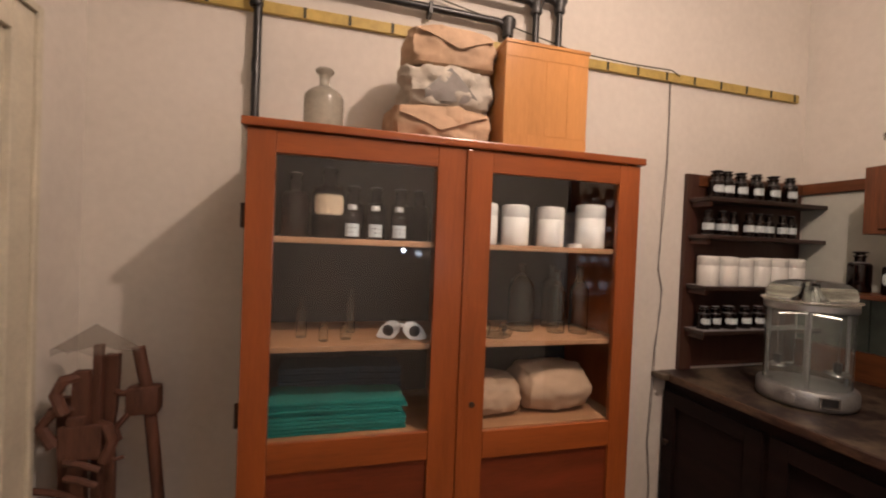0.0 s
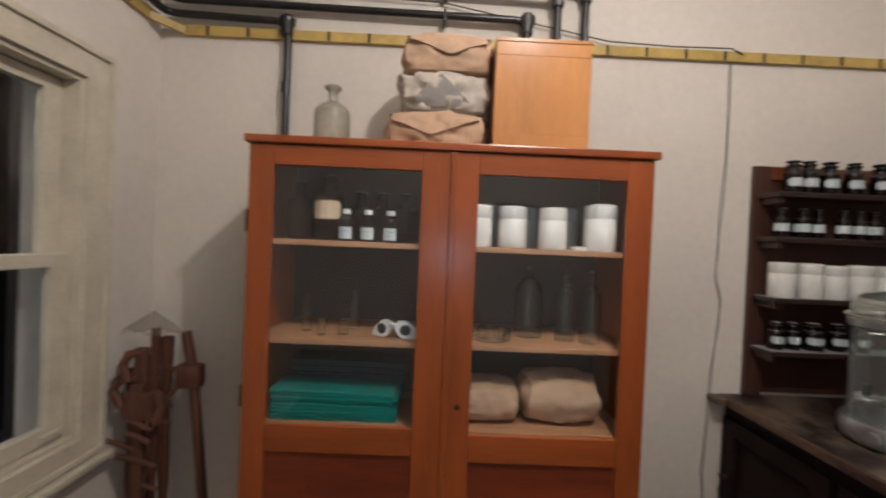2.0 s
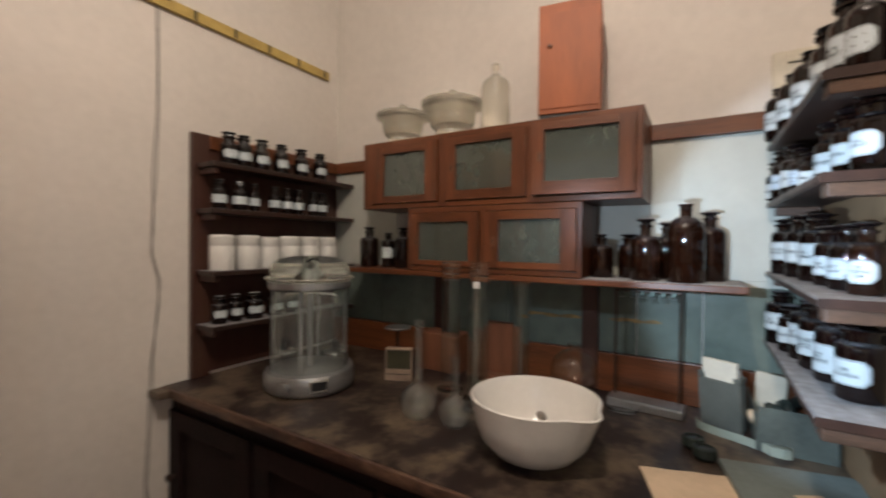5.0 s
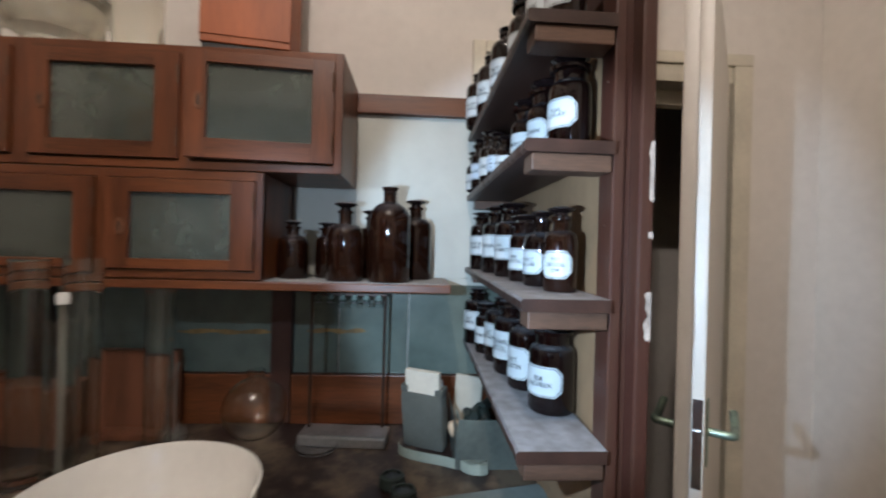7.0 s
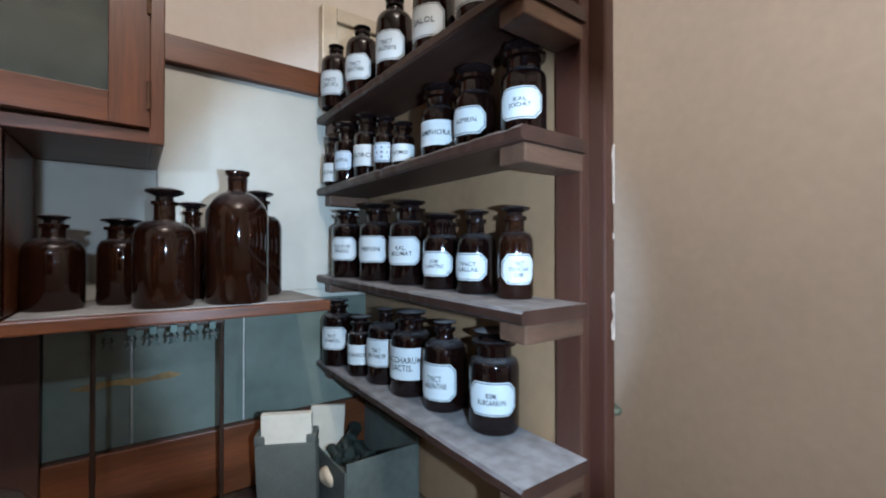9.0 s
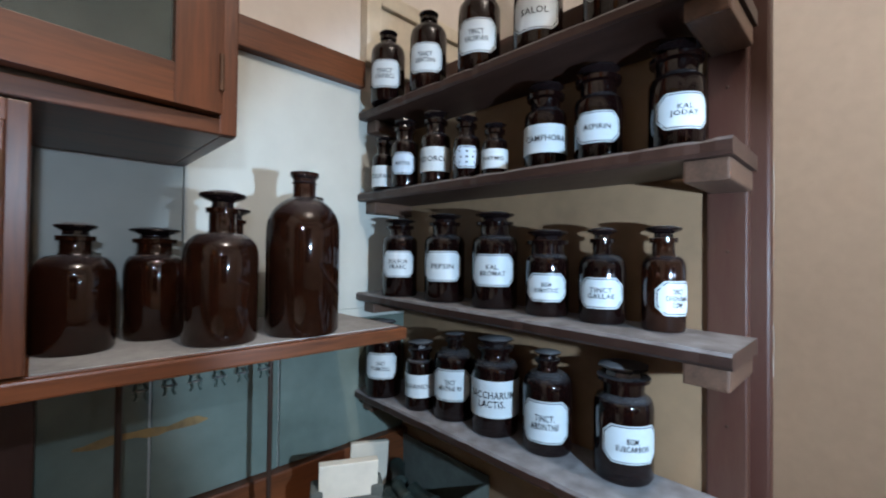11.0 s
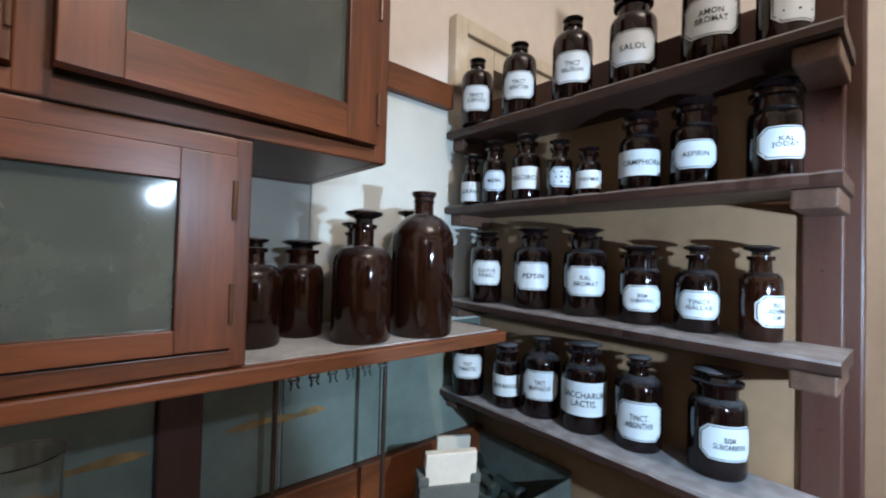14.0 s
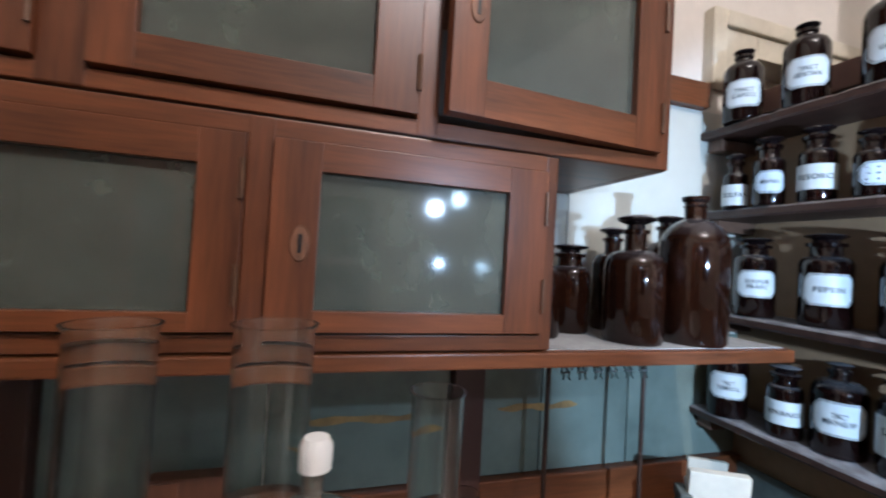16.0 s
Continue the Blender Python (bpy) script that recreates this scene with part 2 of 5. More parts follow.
# ---- building helpers ----
def link_mesh(name, bm, mat, smooth=False):
    mesh = bpy.data.meshes.new(name)
    bmesh.ops.recalc_face_normals(bm, faces=bm.faces)
    bm.to_mesh(mesh)
    bm.free()
    mesh.materials.append(mat)
    if smooth:
        mesh.shade_smooth()
        if smooth != "all":
            mesh.set_sharp_from_angle(angle=radians(38))
    return new(name, mesh)


def part(name, bm, mat, parent, label="", smooth=False):
    """One mesh object under a thing or a part, built in the thing's own coordinates."""
    ob = link_mesh(name, bm, mat, smooth)
    ob.parent = parent
    return tagged(ob, label) if label else ob


def thing(name, m, label, category, group="", kind=""):
    return tagged(place(new(name), m), label, category, group, kind)


def place(ob, m):
    ob.matrix_world = m
    return ob


def single(name, bm, mat, label, category, group="", kind="", smooth=False, m=None):
    ob = link_mesh(name, bm, mat, smooth)
    if m is not None:
        ob.matrix_world = m
    return tagged(ob, label, category, group, kind)


def setting(name, bm, mat, label, category):
    return single(name, bm, mat, label, category, kind="structure")


def add_box(bm, x0, x1, y0, y1, z0, z1, bevel=0.0):
    m = Matrix.Translation(((x0 + x1) / 2, (y0 + y1) / 2, (z0 + z1) / 2)) @ Matrix.Diagonal((abs(x1 - x0), abs(y1 - y0), abs(z1 - z0), 1))
    made = bmesh.ops.create_cube(bm, size=1, matrix=m)
    if bevel:
        edges = {e for v in made["verts"] for e in v.link_edges}
        bmesh.ops.bevel(bm, geom=list(edges), offset=bevel, segments=2, affect="EDGES", profile=0.6)
    return bm


def box(x0, x1, y0, y1, z0, z1, bevel=0.0):
    return add_box(bmesh.new(), x0, x1, y0, y1, z0, z1, bevel)


def lathe(profile, seg=24, cap=True):
    """A turned body from (radius, height) pairs."""
    bm, rings = bmesh.new(), []
    for r, z in profile:
        if r < 1e-6:
            rings.append([bm.verts.new((0, 0, z))])
        else:
            rings.append([bm.verts.new((r * math.cos(2 * math.pi * k / seg), r * math.sin(2 * math.pi * k / seg), z)) for k in range(seg)])
    for a, b in zip(rings, rings[1:]):
        for k in range(seg):
            j = (k + 1) % seg
            if len(a) == 1 and len(b) > 1:
                bm.faces.new((a[0], b[k], b[j]))
            elif len(b) == 1 and len(a) > 1:
                bm.faces.new((a[k], a[j], b[0]))
            elif len(a) > 1:
                bm.faces.new((a[k], a[j], b[j], b[k]))
    if cap:
        for ring in (rings[0], rings[-1]):
            if len(ring) > 1:
                bm.faces.new(ring)
    return bm


def arc(cx, cz, r, a0, a1, n=6):
    """Points of a quarter or other arc for a lathe profile, degrees from the outward axis."""
    return [(cx + r * math.cos(radians(a0 + (a1 - a0) * k / n)), cz + r * math.sin(radians(a0 + (a1 - a0) * k / n))) for k in range(n + 1)]


def tube(points, r, seg=10, bm=None, flat=1.0):
    """A round or flattened rod swept along points."""
    bm = bm or bmesh.new()
    points = [Vector(p) for p in points]
    rings, side = [], None
    for k, p in enumerate(points):
        t = (points[min(k + 1, len(points) - 1)] - points[max(k - 1, 0)]).normalized()
        if side is None:
            side = t.orthogonal().normalized()
        side = (side - t * side.dot(t)).normalized()
        up = t.cross(side)
        rings.append([bm.verts.new(p + side * (r * math.cos(2 * math.pi * a / seg)) + up * (flat * r * math.sin(2 * math.pi * a / seg))) for a in range(seg)])
    for a, b in zip(rings, rings[1:]):
        for k in range(seg):
            bm.faces.new((a[k], a[(k + 1) % seg], b[(k + 1) % seg], b[k]))
    bm.faces.new(rings[0])
    bm.faces.new(rings[-1])
    return bm


def bend(a, b, c, r=0.05, n=5):
    """The rounded corner at b between a and c."""
    a, b, c = Vector(a), Vector(b), Vector(c)
    p, q = b + (a - b).normalized() * r, b + (c - b).normalized() * r
    return [p.lerp(b, s).lerp(b.lerp(q, s), s) for s in (k / n for k in range(n + 1))]


def frame_bm(axis_u, lo_u, hi_u, lo_v, hi_v, w0, w1, stile, rail_lo, rail_hi, bevel=0.002):
    """A door or picture frame of two stiles and two rails. axis_u is 'x' or 'y', v is z, w the depth."""
    bm = bmesh.new()
    for u0, u1, v0, v1 in ((lo_u, lo_u + stile, lo_v, hi_v), (hi_u - stile, hi_u, lo_v, hi_v), (lo_u + stile, hi_u - stile, lo_v, lo_v + rail_lo), (lo_u + stile, hi_u - stile, hi_v - rail_hi, hi_v)):
        if axis_u == "x":
            add_box(bm, u0, u1, w0, w1, v0, v1, bevel)
        else:
            add_box(bm, w0, w1, u0, u1, v0, v1, bevel)
    return bm


TEXTS = {}


def lettering(text, width, height, line=0.62):
    """The letters of a label as a flat mesh that fills width x height, in x and y."""
    key = (text, round(width, 4), round(height, 4))
    if key not in TEXTS:
        curve = bpy.data.curves.new("letters", "FONT")
        curve.body, curve.align_x, curve.align_y, curve.resolution_u, curve.space_line = text, "CENTER", "CENTER", 2, line + 0.3
        curve.space_character = 1.08
        curve.offset = 0.015
        ob = new("letters", curve)
        bpy.context.view_layer.update()
        mesh = bpy.data.meshes.new_from_object(ob.evaluated_get(bpy.context.evaluated_depsgraph_get()))
        bpy.data.objects.remove(ob)
        xs, ys = [v.co.x for v in mesh.vertices], [v.co.y for v in mesh.vertices]
        sx = width / max(1e-6, max(xs) - min(xs))
        sy = height / max(1e-6, max(ys) - min(ys))
        sx = min(sx, sy * 1.15)
        mx, my = (max(xs) + min(xs)) / 2, (max(ys) + min(ys)) / 2
        for v in mesh.vertices:
            v.co = ((v.co.x - mx) * sx, (v.co.y - my) * sy, 0)
        TEXTS[key] = mesh
    return TEXTS[key]


def wrap(x, z, r):
    """A point of a flat label laid on a bottle whose front is -y."""
    a = x / r
    return (r * math.sin(a), -r * math.cos(a), z)


def label_bm(r, width, z0, z1, cut, border=False):
    """A label with cut corners on a bottle's front, or only its printed border."""
    bm, n = bmesh.new(), 20
    outline = []
    if border:
        def ring(g):
            a, b, lo, hi, c = -width / 2 + g, width / 2 - g, z0 + g, z1 - g, cut - g * 0.4
            pts = [(a + c, lo), (b - c, lo), (b, lo + c), (b, hi - c), (b - c, hi), (a + c, hi), (a, hi - c), (a, lo + c)]
            fine = []
            for (px, pz), (qx, qz) in zip(pts, pts[1:] + pts[:1]):
                m = 6 if abs(qx - px) > width * 0.4 else 1
                fine += [(px + (qx - px) * k / m, pz + (qz - pz) * k / m) for k in range(m)]
            return [bm.verts.new(wrap(x, z, r)) for x, z in fine]
        outer, inner = ring(0.0016), ring(0.0029)
        for k in range(len(outer)):
            j = (k + 1) % len(outer)
            bm.faces.new((outer[k], outer[j], inner[j], inner[k]))
        return bm
    cols = []
    for k in range(n + 1):
        x = -width / 2 + width * k / n
        off = max(0.0, cut - min(x + width / 2, width / 2 - x))
        cols.append((bm.verts.new(wrap(x, z0 + off, r)), bm.verts.new(wrap(x, z1 - off, r)), bm.verts.new(wrap(x, z0 + off, r - 0.0012)), bm.verts.new(wrap(x, z1 - off, r - 0.0012))))
    for p, q in zip(cols, cols[1:]):
        bm.faces.new((p[0], q[0], q[1], p[1]))
        bm.faces.new((p[0], p[2], q[2], q[0]))
        bm.faces.new((p[1], q[1], q[3], p[3]))
    return bm


def put_label(parent, r, width, z0, z1, text, mat=None, plain=False, rows=0):
    """A label under its bottle, with printed border and words, or bars where nothing can be read."""
    cut = 0.0015 if plain else min(0.012, (z1 - z0) * 0.26)
    label = part("label", label_bm(r + 0.0009, width, z0, z1, cut), mat or LABEL, parent, "white label with black lettering" if text else "white label with dark bars", smooth=True)
    if not plain:
        part("label_border", label_bm(r + 0.0013, width, z0, z1, cut, True), INK, label)
    if text:
        lines = text.count("\n") + 1
        flat = lettering(text, width * (0.58 if plain else 0.55), (z1 - z0) * (0.22 if plain else 0.18) * lines)
        bm = bmesh.new()
        bm.from_mesh(flat)
        for v in bm.verts:
            v.co = wrap(v.co.x, (z0 + z1) / 2 + v.co.y, r + 0.0014)
        part("lettering", bm, INK, label)
    for k in range(rows):
        z = z0 + (z1 - z0) * (k + 1) / (rows + 1)
        bm = bmesh.new()
        half, t = width * (0.3 - 0.05 * (k % 2)), 0.0016
        vs = [bm.verts.new(wrap(x, zz, r + 0.0014)) for x, zz in ((-half, z - t), (0, z - t), (half, z - t), (half, z + t), (0, z + t), (-half, z + t))]
        bm.faces.new((vs[0], vs[1], vs[4], vs[5]))
        bm.faces.new((vs[1], vs[2], vs[3], vs[4]))
        part("text_bar", bm, INK, label)
    return label


# ---- the room ----
W, E, N, S = -0.90, 2.50, 1.68, -1.45
setting("floor", box(W - 0.2, E + 1.4, S - 0.9, N + 0.2, -0.1, 0.0), FLOOR_WOOD, "dark worn wooden floor", "floor")
setting("ceiling", box(W - 0.2, E + 1.4, S - 0.9, N + 0.2, CEILING, CEILING + 0.1), CEILING_PAINT, "off-white painted ceiling", "ceiling")
setting("wall_north", box(W - 0.2, E + 0.2, N, N + 0.2, 0, CEILING), PLASTER, "off-white plaster wall with pipes and a rail", "wall")
# west wall with the window's opening
WIN_Y0, WIN_Y1, WIN_Z0, WIN_Z1 = 0.00, 1.29, 0.78, 2.01
west = box(W - 0.2, W, S - 0.2, WIN_Y0, 0, CEILING)
add_box(west, W - 0.2, W, WIN_Y1, N, 0, CEILING)
add_box(west, W - 0.2, W, WIN_Y0, WIN_Y1, 0, WIN_Z0)
add_box(west, W - 0.2, W, WIN_Y0, WIN_Y1, WIN_Z1, CEILING)
setting("wall_west", west, PLASTER, "off-white plaster wall round a sash window", "wall")
# east wall with the doorway beyond the bottle rack
DOOR_Y0, DOOR_Y1, DOOR_Z = -1.13, -0.435, 1.99
east = box(E, E + 0.2, DOOR_Y1, N, 0, CEILING)
add_box(east, E, E + 0.2, S - 0.2, DOOR_Y0, 0, CEILING)
add_box(east, E, E + 0.2, DOOR_Y0, DOOR_Y1, DOOR_Z, CEILING)
setting("wall_east", east, PLASTER, "off-white plaster wall above the laboratory counter", "wall")
setting("wall_south", box(W - 0.2, E + 0.2, S - 0.2, S, 0, CEILING), PLASTER, "off-white plaster wall with nothing on it", "wall")
hall = box(E + 0.9, E + 1.1, S - 0.2, 0.2, 0, CEILING)
add_box(hall, E + 0.2, E + 0.9, -0.1, 0.1, 0, CEILING)
add_box(hall, E + 0.2, E + 0.9, S - 0.4, S - 0.2, 0, CEILING)
setting("wall_hall", hall, PLASTER, "plain plaster walls of a dim passage", "wall")

# doorway architrave on the east wall
setting("door_trim", box(2.470, 2.4995, -0.325, -0.285, 1.897, 2.078, 0.004), WHITE_PAINT, "cream painted door architrave", "trim")
setting("door_trim", box(2.480, 2.4995, -0.434, -0.3255, 1.897, 2.040, 0.003), WHITE_PAINT, "cream painted door architrave", "trim")
setting("door_trim", box(2.470, 2.4995, -1.19, -0.3255, 2.0405, 2.078, 0.004), WHITE_PAINT, "cream painted door architrave", "trim")
setting("door_trim", box(2.480, 2.4995, -1.129, -0.4345, 1.985, 2.040, 0.003), WHITE_PAINT, "cream painted door architrave", "trim")
setting("door_trim", box(2.470, 2.4995, -1.19, -1.13, 0.0, 2.040, 0.004), WHITE_PAINT, "cream painted door architrave", "trim")
setting("door_trim", frame_bm("y", -1.127, -0.437, 0.01, 1.988, 2.56, 2.60, 0.05, 0.05, 0.05), WHITE_PAINT, "cream painted door lining", "trim")

# the open door leaf
door = thing("door_1", pose(2.478, -1.090, 0.012, 0, 0, 140.8), "cream painted door standing open with lever handles", "door", kind="structure")
part("door_leaf", box(0, 0.730, 0.0, 0.022, 0, 1.965, 0.003), LEAF_PAINT, door, smooth=True)
part("rebate", box(0, 0.724, -0.026, -0.0003, 0, 1.965, 0.003), LEAF_PAINT, door, smooth=True)
for side in (1, -1):
    plate = part("door_handle", box(0.672, 0.700, 0.0222 if side > 0 else -0.0262, 0.0255 if side > 0 else -0.0295, 1.03, 1.15, 0.001), GREEN_METAL, door, "tarnished metal lever handle")
    part("lever", tube([(0.686, side * 0.024, 1.092), (0.686, side * 0.050, 1.092), *bend((0.686, side * 0.050, 1.092), (0.686, side * 0.066, 1.092), (0.60, side * 0.066, 1.092), 0.012), (0.63, side * 0.066, 1.090), (0.588, side * 0.062, 1.106)], 0.008), GREEN_METAL, plate, smooth=True)
part("lock_plate", box(0.730, 0.7312, 0.003, 0.019, 1.00, 1.16), CHROME, door, "narrow metal lock plate")
part("latch_bolt", box(0.7312, 0.736, 0.006, 0.016, 1.085, 1.105, 0.001), CHROME, door)

# ---- window ----
window = thing("window_1", pose(0, 0, 0), "cream painted sash window with dark night panes", "window", kind="structure")
ow = W
part("architrave", frame_bm("y", WIN_Y0 - 0.11, WIN_Y1 + 0.11, WIN_Z0 - 0.085, WIN_Z1 + 0.11, ow, ow + 0.022, 0.11, 0.085, 0.11, 0.004), WHITE_PAINT, window)
part("architrave_bead", frame_bm("y", WIN_Y0 - 0.105, WIN_Y1 + 0.105, WIN_Z0 - 0.08, WIN_Z1 + 0.105, ow + 0.022, ow + 0.034, 0.022, 0.02, 0.022, 0.004), WHITE_PAINT, window)
part("lining", frame_bm("y", WIN_Y0, WIN_Y1, WIN_Z0, WIN_Z1, ow - 0.10, ow + 0.005, 0.016, 0.016, 0.016), WHITE_PAINT, window)
for name, z0, z1, d in (("upper_sash", 1.372, 1.99, -0.085), ("lower_sash", 0.80, 1.415, -0.05)):
    sash = part(name, frame_bm("y", WIN_Y0 + 0.018, WIN_Y1 - 0.018, z0, z1, ow + d, ow + d + 0.034, 0.062, 0.055 if d > -0.06 else 0.043, 0.043, 0.004), WHITE_PAINT, window)
    pane = part("pane", box(ow + d + 0.014, ow + d + 0.018, WIN_Y0 + 0.076, WIN_Y1 - 0.076, z0 + 0.038, z1 - 0.038), PANE, sash, "dark window glass")
    pane.visible_shadow = False
part("window_sill", box(ow + 0.0, ow + 0.06, WIN_Y0 - 0.12, WIN_Y1 + 0.12, WIN_Z0 - 0.11, WIN_Z0 - 0.086, 0.006), WHITE_PAINT, window)
latch = part("latch", lathe([(0.0, 0), (0.014, 0), (0.014, 0.006), (0.007, 0.010), (0.007, 0.026), (0.012, 0.030), (0.012, 0.042), (0.0, 0.044)], 12), WHITE_PAINT, window, smooth=True)
latch.matrix_parent_inverse = pose(W - 0.014, 0.88, 0.83, 0, 90, 0)
part("corner_bracket", box(W - 0.016, W - 0.006, WIN_Y1 - 0.11, WIN_Y1 - 0.03, 0.815, 0.835, 0.002), WHITE_PAINT, window)
setting("backdrop", box(W - 3.0, W - 2.95, -3, 4, -0.5, 4), DARK_INSIDE, "dark night outside the window", "backdrop")

# ---- rail and pipes on the walls ----
rail = thing("wall_rail", pose(0, 0, 0), "narrow yellow wooden rail with dark marks on the wall", "rail", kind="structure")
part("rail_strip", box(-0.80, 2.42, N - 0.02, N - 0.001, 2.342, 2.384, 0.002), RAIL_YELLOW, rail)
part("rail_strip", tube([(-0.80, N - 0.011, 2.363), (-0.885, N - 0.10, 2.375)], 0.021, 4), RAIL_YELLOW, rail)
part("rail_strip", box(W + 0.001, W + 0.02, -0.8, N - 0.10, 2.362, 2.404, 0.002), RAIL_YELLOW, rail)
x = -0.70
while x < 2.40:
    part("rail_mark", box(x, x + 0.012, N - 0.0225, N - 0.0195, 2.343, 2.383), RAIL_MARK, rail)
    x += 0.171
y = 1.45
while y > 0.4:
    part("rail_mark", box(W + 0.0195, W + 0.0225, y, y + 0.012, 2.363, 2.403), RAIL_MARK, rail)
    y -= 0.15


def pipe(points, r=0.0155, label="black painted pipe fixed along the wall"):
    full = [points[0]]
    for a, b, c in zip(points, points[1:], points[2:]):
        full += bend(a, b, c, 0.055)
    full.append(points[-1])
    ob = thing("wall_pipe", pose(0, 0, 0), label, "pipe", "pipes on the wall")
    part("pipe_run", tube(full, r, 12), PIPE_BLACK, ob, smooth=True)
    return ob


P, Q = N - 0.04, W + 0.045
top = pipe([(Q + 0.06, -0.9, 2.62), (Q + 0.06, P - 0.02, 2.60), (0.783, P - 0.02, 2.565), (0.783, P - 0.02, 2.0)])
high = pipe([(Q + 0.02, -0.9, 2.70), (Q + 0.02, P, 2.66), (0.907, P, 2.60), (0.907, P, 2.0)])
mid = pipe([(Q + 0.02, -0.9, 2.52), (Q + 0.02, P, 2.48), (0.66, P, 2.46), (0.66, P, 2.05)])
low = pipe([(Q, -0.9, 2.46), (Q, P, 2.42), (-0.345, P, 2.406), (-0.352, P, 0.3)])
stub = pipe([(Q + 0.05, -0.5, 2.55), (Q + 0.05, P - 0.04, 2.53), (-0.56, P - 0.04, 2.50)], 0.014)
for owner, x0, z0 in ((top, 0.783, 2.565), (high, 0.907, 2.60), (mid, 0.66, 2.455), (low, -0.352, 2.40)):
    elbow = part("elbow_fitting", lathe([(0, -0.05), (0.022, -0.05), (0.026, -0.04), (0.024, -0.02), (0.034, 0.0), (0.034, 0.022), (0.022, 0.036), (0, 0.04)], 12), FITTING_GREY if owner is not low else PIPE_BLACK, owner, "worn grey elbow fitting", smooth=True)
    elbow.location = (x0, P - (0.02 if owner is top else 0), z0 - 0.005)
for owner, x0, z0 in ((top, -0.34, 2.575), (top, 0.31, 2.57), (mid, 0.31, 2.462), (low, -0.352, 2.13)):
    clip = part("pipe_clip", box(-0.008, 0.008, -0.022, 0.035, -0.03, 0.02, 0.002), PIPE_BLACK, owner)
    clip.location = (x0, P, z0)
single("wall_wire", tube([(-0.56, P + 0.01, 2.50), (-0.2, P + 0.02, 2.545), (0.3, P + 0.02, 2.53), (0.75, P + 0.02, 2.45), (1.02, P + 0.02, 2.40), (1.3, P + 0.012, 2.388), (1.55, P + 0.012, 2.392), (1.60, P + 0.012, 2.37)], 0.003, 6), RAIL_MARK, "thin wire strung along the wall under the pipes", "wire")
wire = thing("hanging_cable", pose(0, 0, 0), "two thin twisted cables hanging down the wall", "cable")
for d in (0.0, 0.007):
    pts = [(1.561 + d, N - 0.006, 2.345), (1.566 + d * 0.6, N - 0.006, 2.15), (1.564 + d, N - 0.006, 1.93), (1.548 + d * 2, N - 0.007, 1.70), (1.553 - d, N - 0.006, 1.50), (1.542 + d, N - 0.006, 1.40), (1.570 + d, N - 0.006, 1.30), (1.573 - d, N - 0.006, 1.20), (1.545 + d, N - 0.006, 1.0), (1.538 + d * 1.6, N - 0.006, 0.84), (1.524 + d, N - 0.006, 0.53), (1.548 + d, N - 0.006, 0.30), (1.54 + d, N - 0.006, 0.03)]
    part("cable", tube(pts, 0.0019, 6), GREY_PAPER, wire, smooth=True)
lampthing = thing("pendant_bulb", pose(0.82, 0.09, 2.93), "bare lit bulb hanging on a short cord", "lamp")
part("cord", tube([(0, 0, 0.12), (0, 0, CEILING - 2.93)], 0.004, 8), BLACK_PLASTIC, lampthing)
part("socket", lathe([(0, 0.06), (0.018, 0.06), (0.02, 0.10), (0.012, 0.125), (0, 0.125)], 12), BLACK_PLASTIC, lampthing, smooth=True)
glass_bulb = part("bulb", lathe([(0, -0.045), *arc(0, 0, 0.032, -75, 40, 8), (0.014, 0.06)], 16), BULB, lampthing, smooth="all")
glass_bulb.visible_shadow = False

# ---- glass-fronted cabinet ----
CX0, CX1, CY0, CY1, CZ = -0.297, 1.016, 1.222, 1.63, 1.825
cab = thing("display_cabinet", pose(0, 0, 0), "tall orange varnished wooden cabinet with two glazed doors", "cabinet")
part("side_panel", box(CX0, CX0 + 0.022, CY0, CY1, 0.0, CZ - 0.025, 0.002), ORANGE_WOOD, cab)
part("side_panel", box(CX1 - 0.022, CX1, CY0, CY1, 0.0, CZ - 0.025, 0.002), ORANGE_WOOD, cab)
part("divider", box(0.348, 0.372, CY0, CY1 - 0.015, 0.0, CZ - 0.025), ORANGE_WOOD, cab)
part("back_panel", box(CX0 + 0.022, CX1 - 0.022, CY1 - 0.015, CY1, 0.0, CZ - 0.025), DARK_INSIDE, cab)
part("top", box(CX0 - 0.012, CX1 + 0.012, CY0 - 0.034, CY1 + 0.005, CZ - 0.025, CZ, 0.005), ORANGE_WOOD_FLAT, cab)
part("base", box(CX0 + 0.022, 0.348, CY0, CY1 - 0.015, 0.86, 0.882), PINE_SHELF, cab)
part("base", box(0.372, CX1 - 0.022, CY0, CY1 - 0.015, 0.86, 0.882), PINE_SHELF, cab)
part("plinth", box(CX0 + 0.022, CX1 - 0.022, CY0 + 0.01, CY0 + 0.03, 0.0, 0.10), ORANGE_WOOD_FLAT, cab)
for z in (1.495, 1.168):
    part("shelf", box(CX0 + 0.022, 0.348, CY0 + 0.012, CY1 - 0.015, z - 0.018, z, 0.002), PINE_SHELF, cab)
    part("shelf", box(0.372, CX1 - 0.022, CY0 + 0.012, CY1 - 0.015, z - 0.018, z, 0.002), PINE_SHELF, cab)
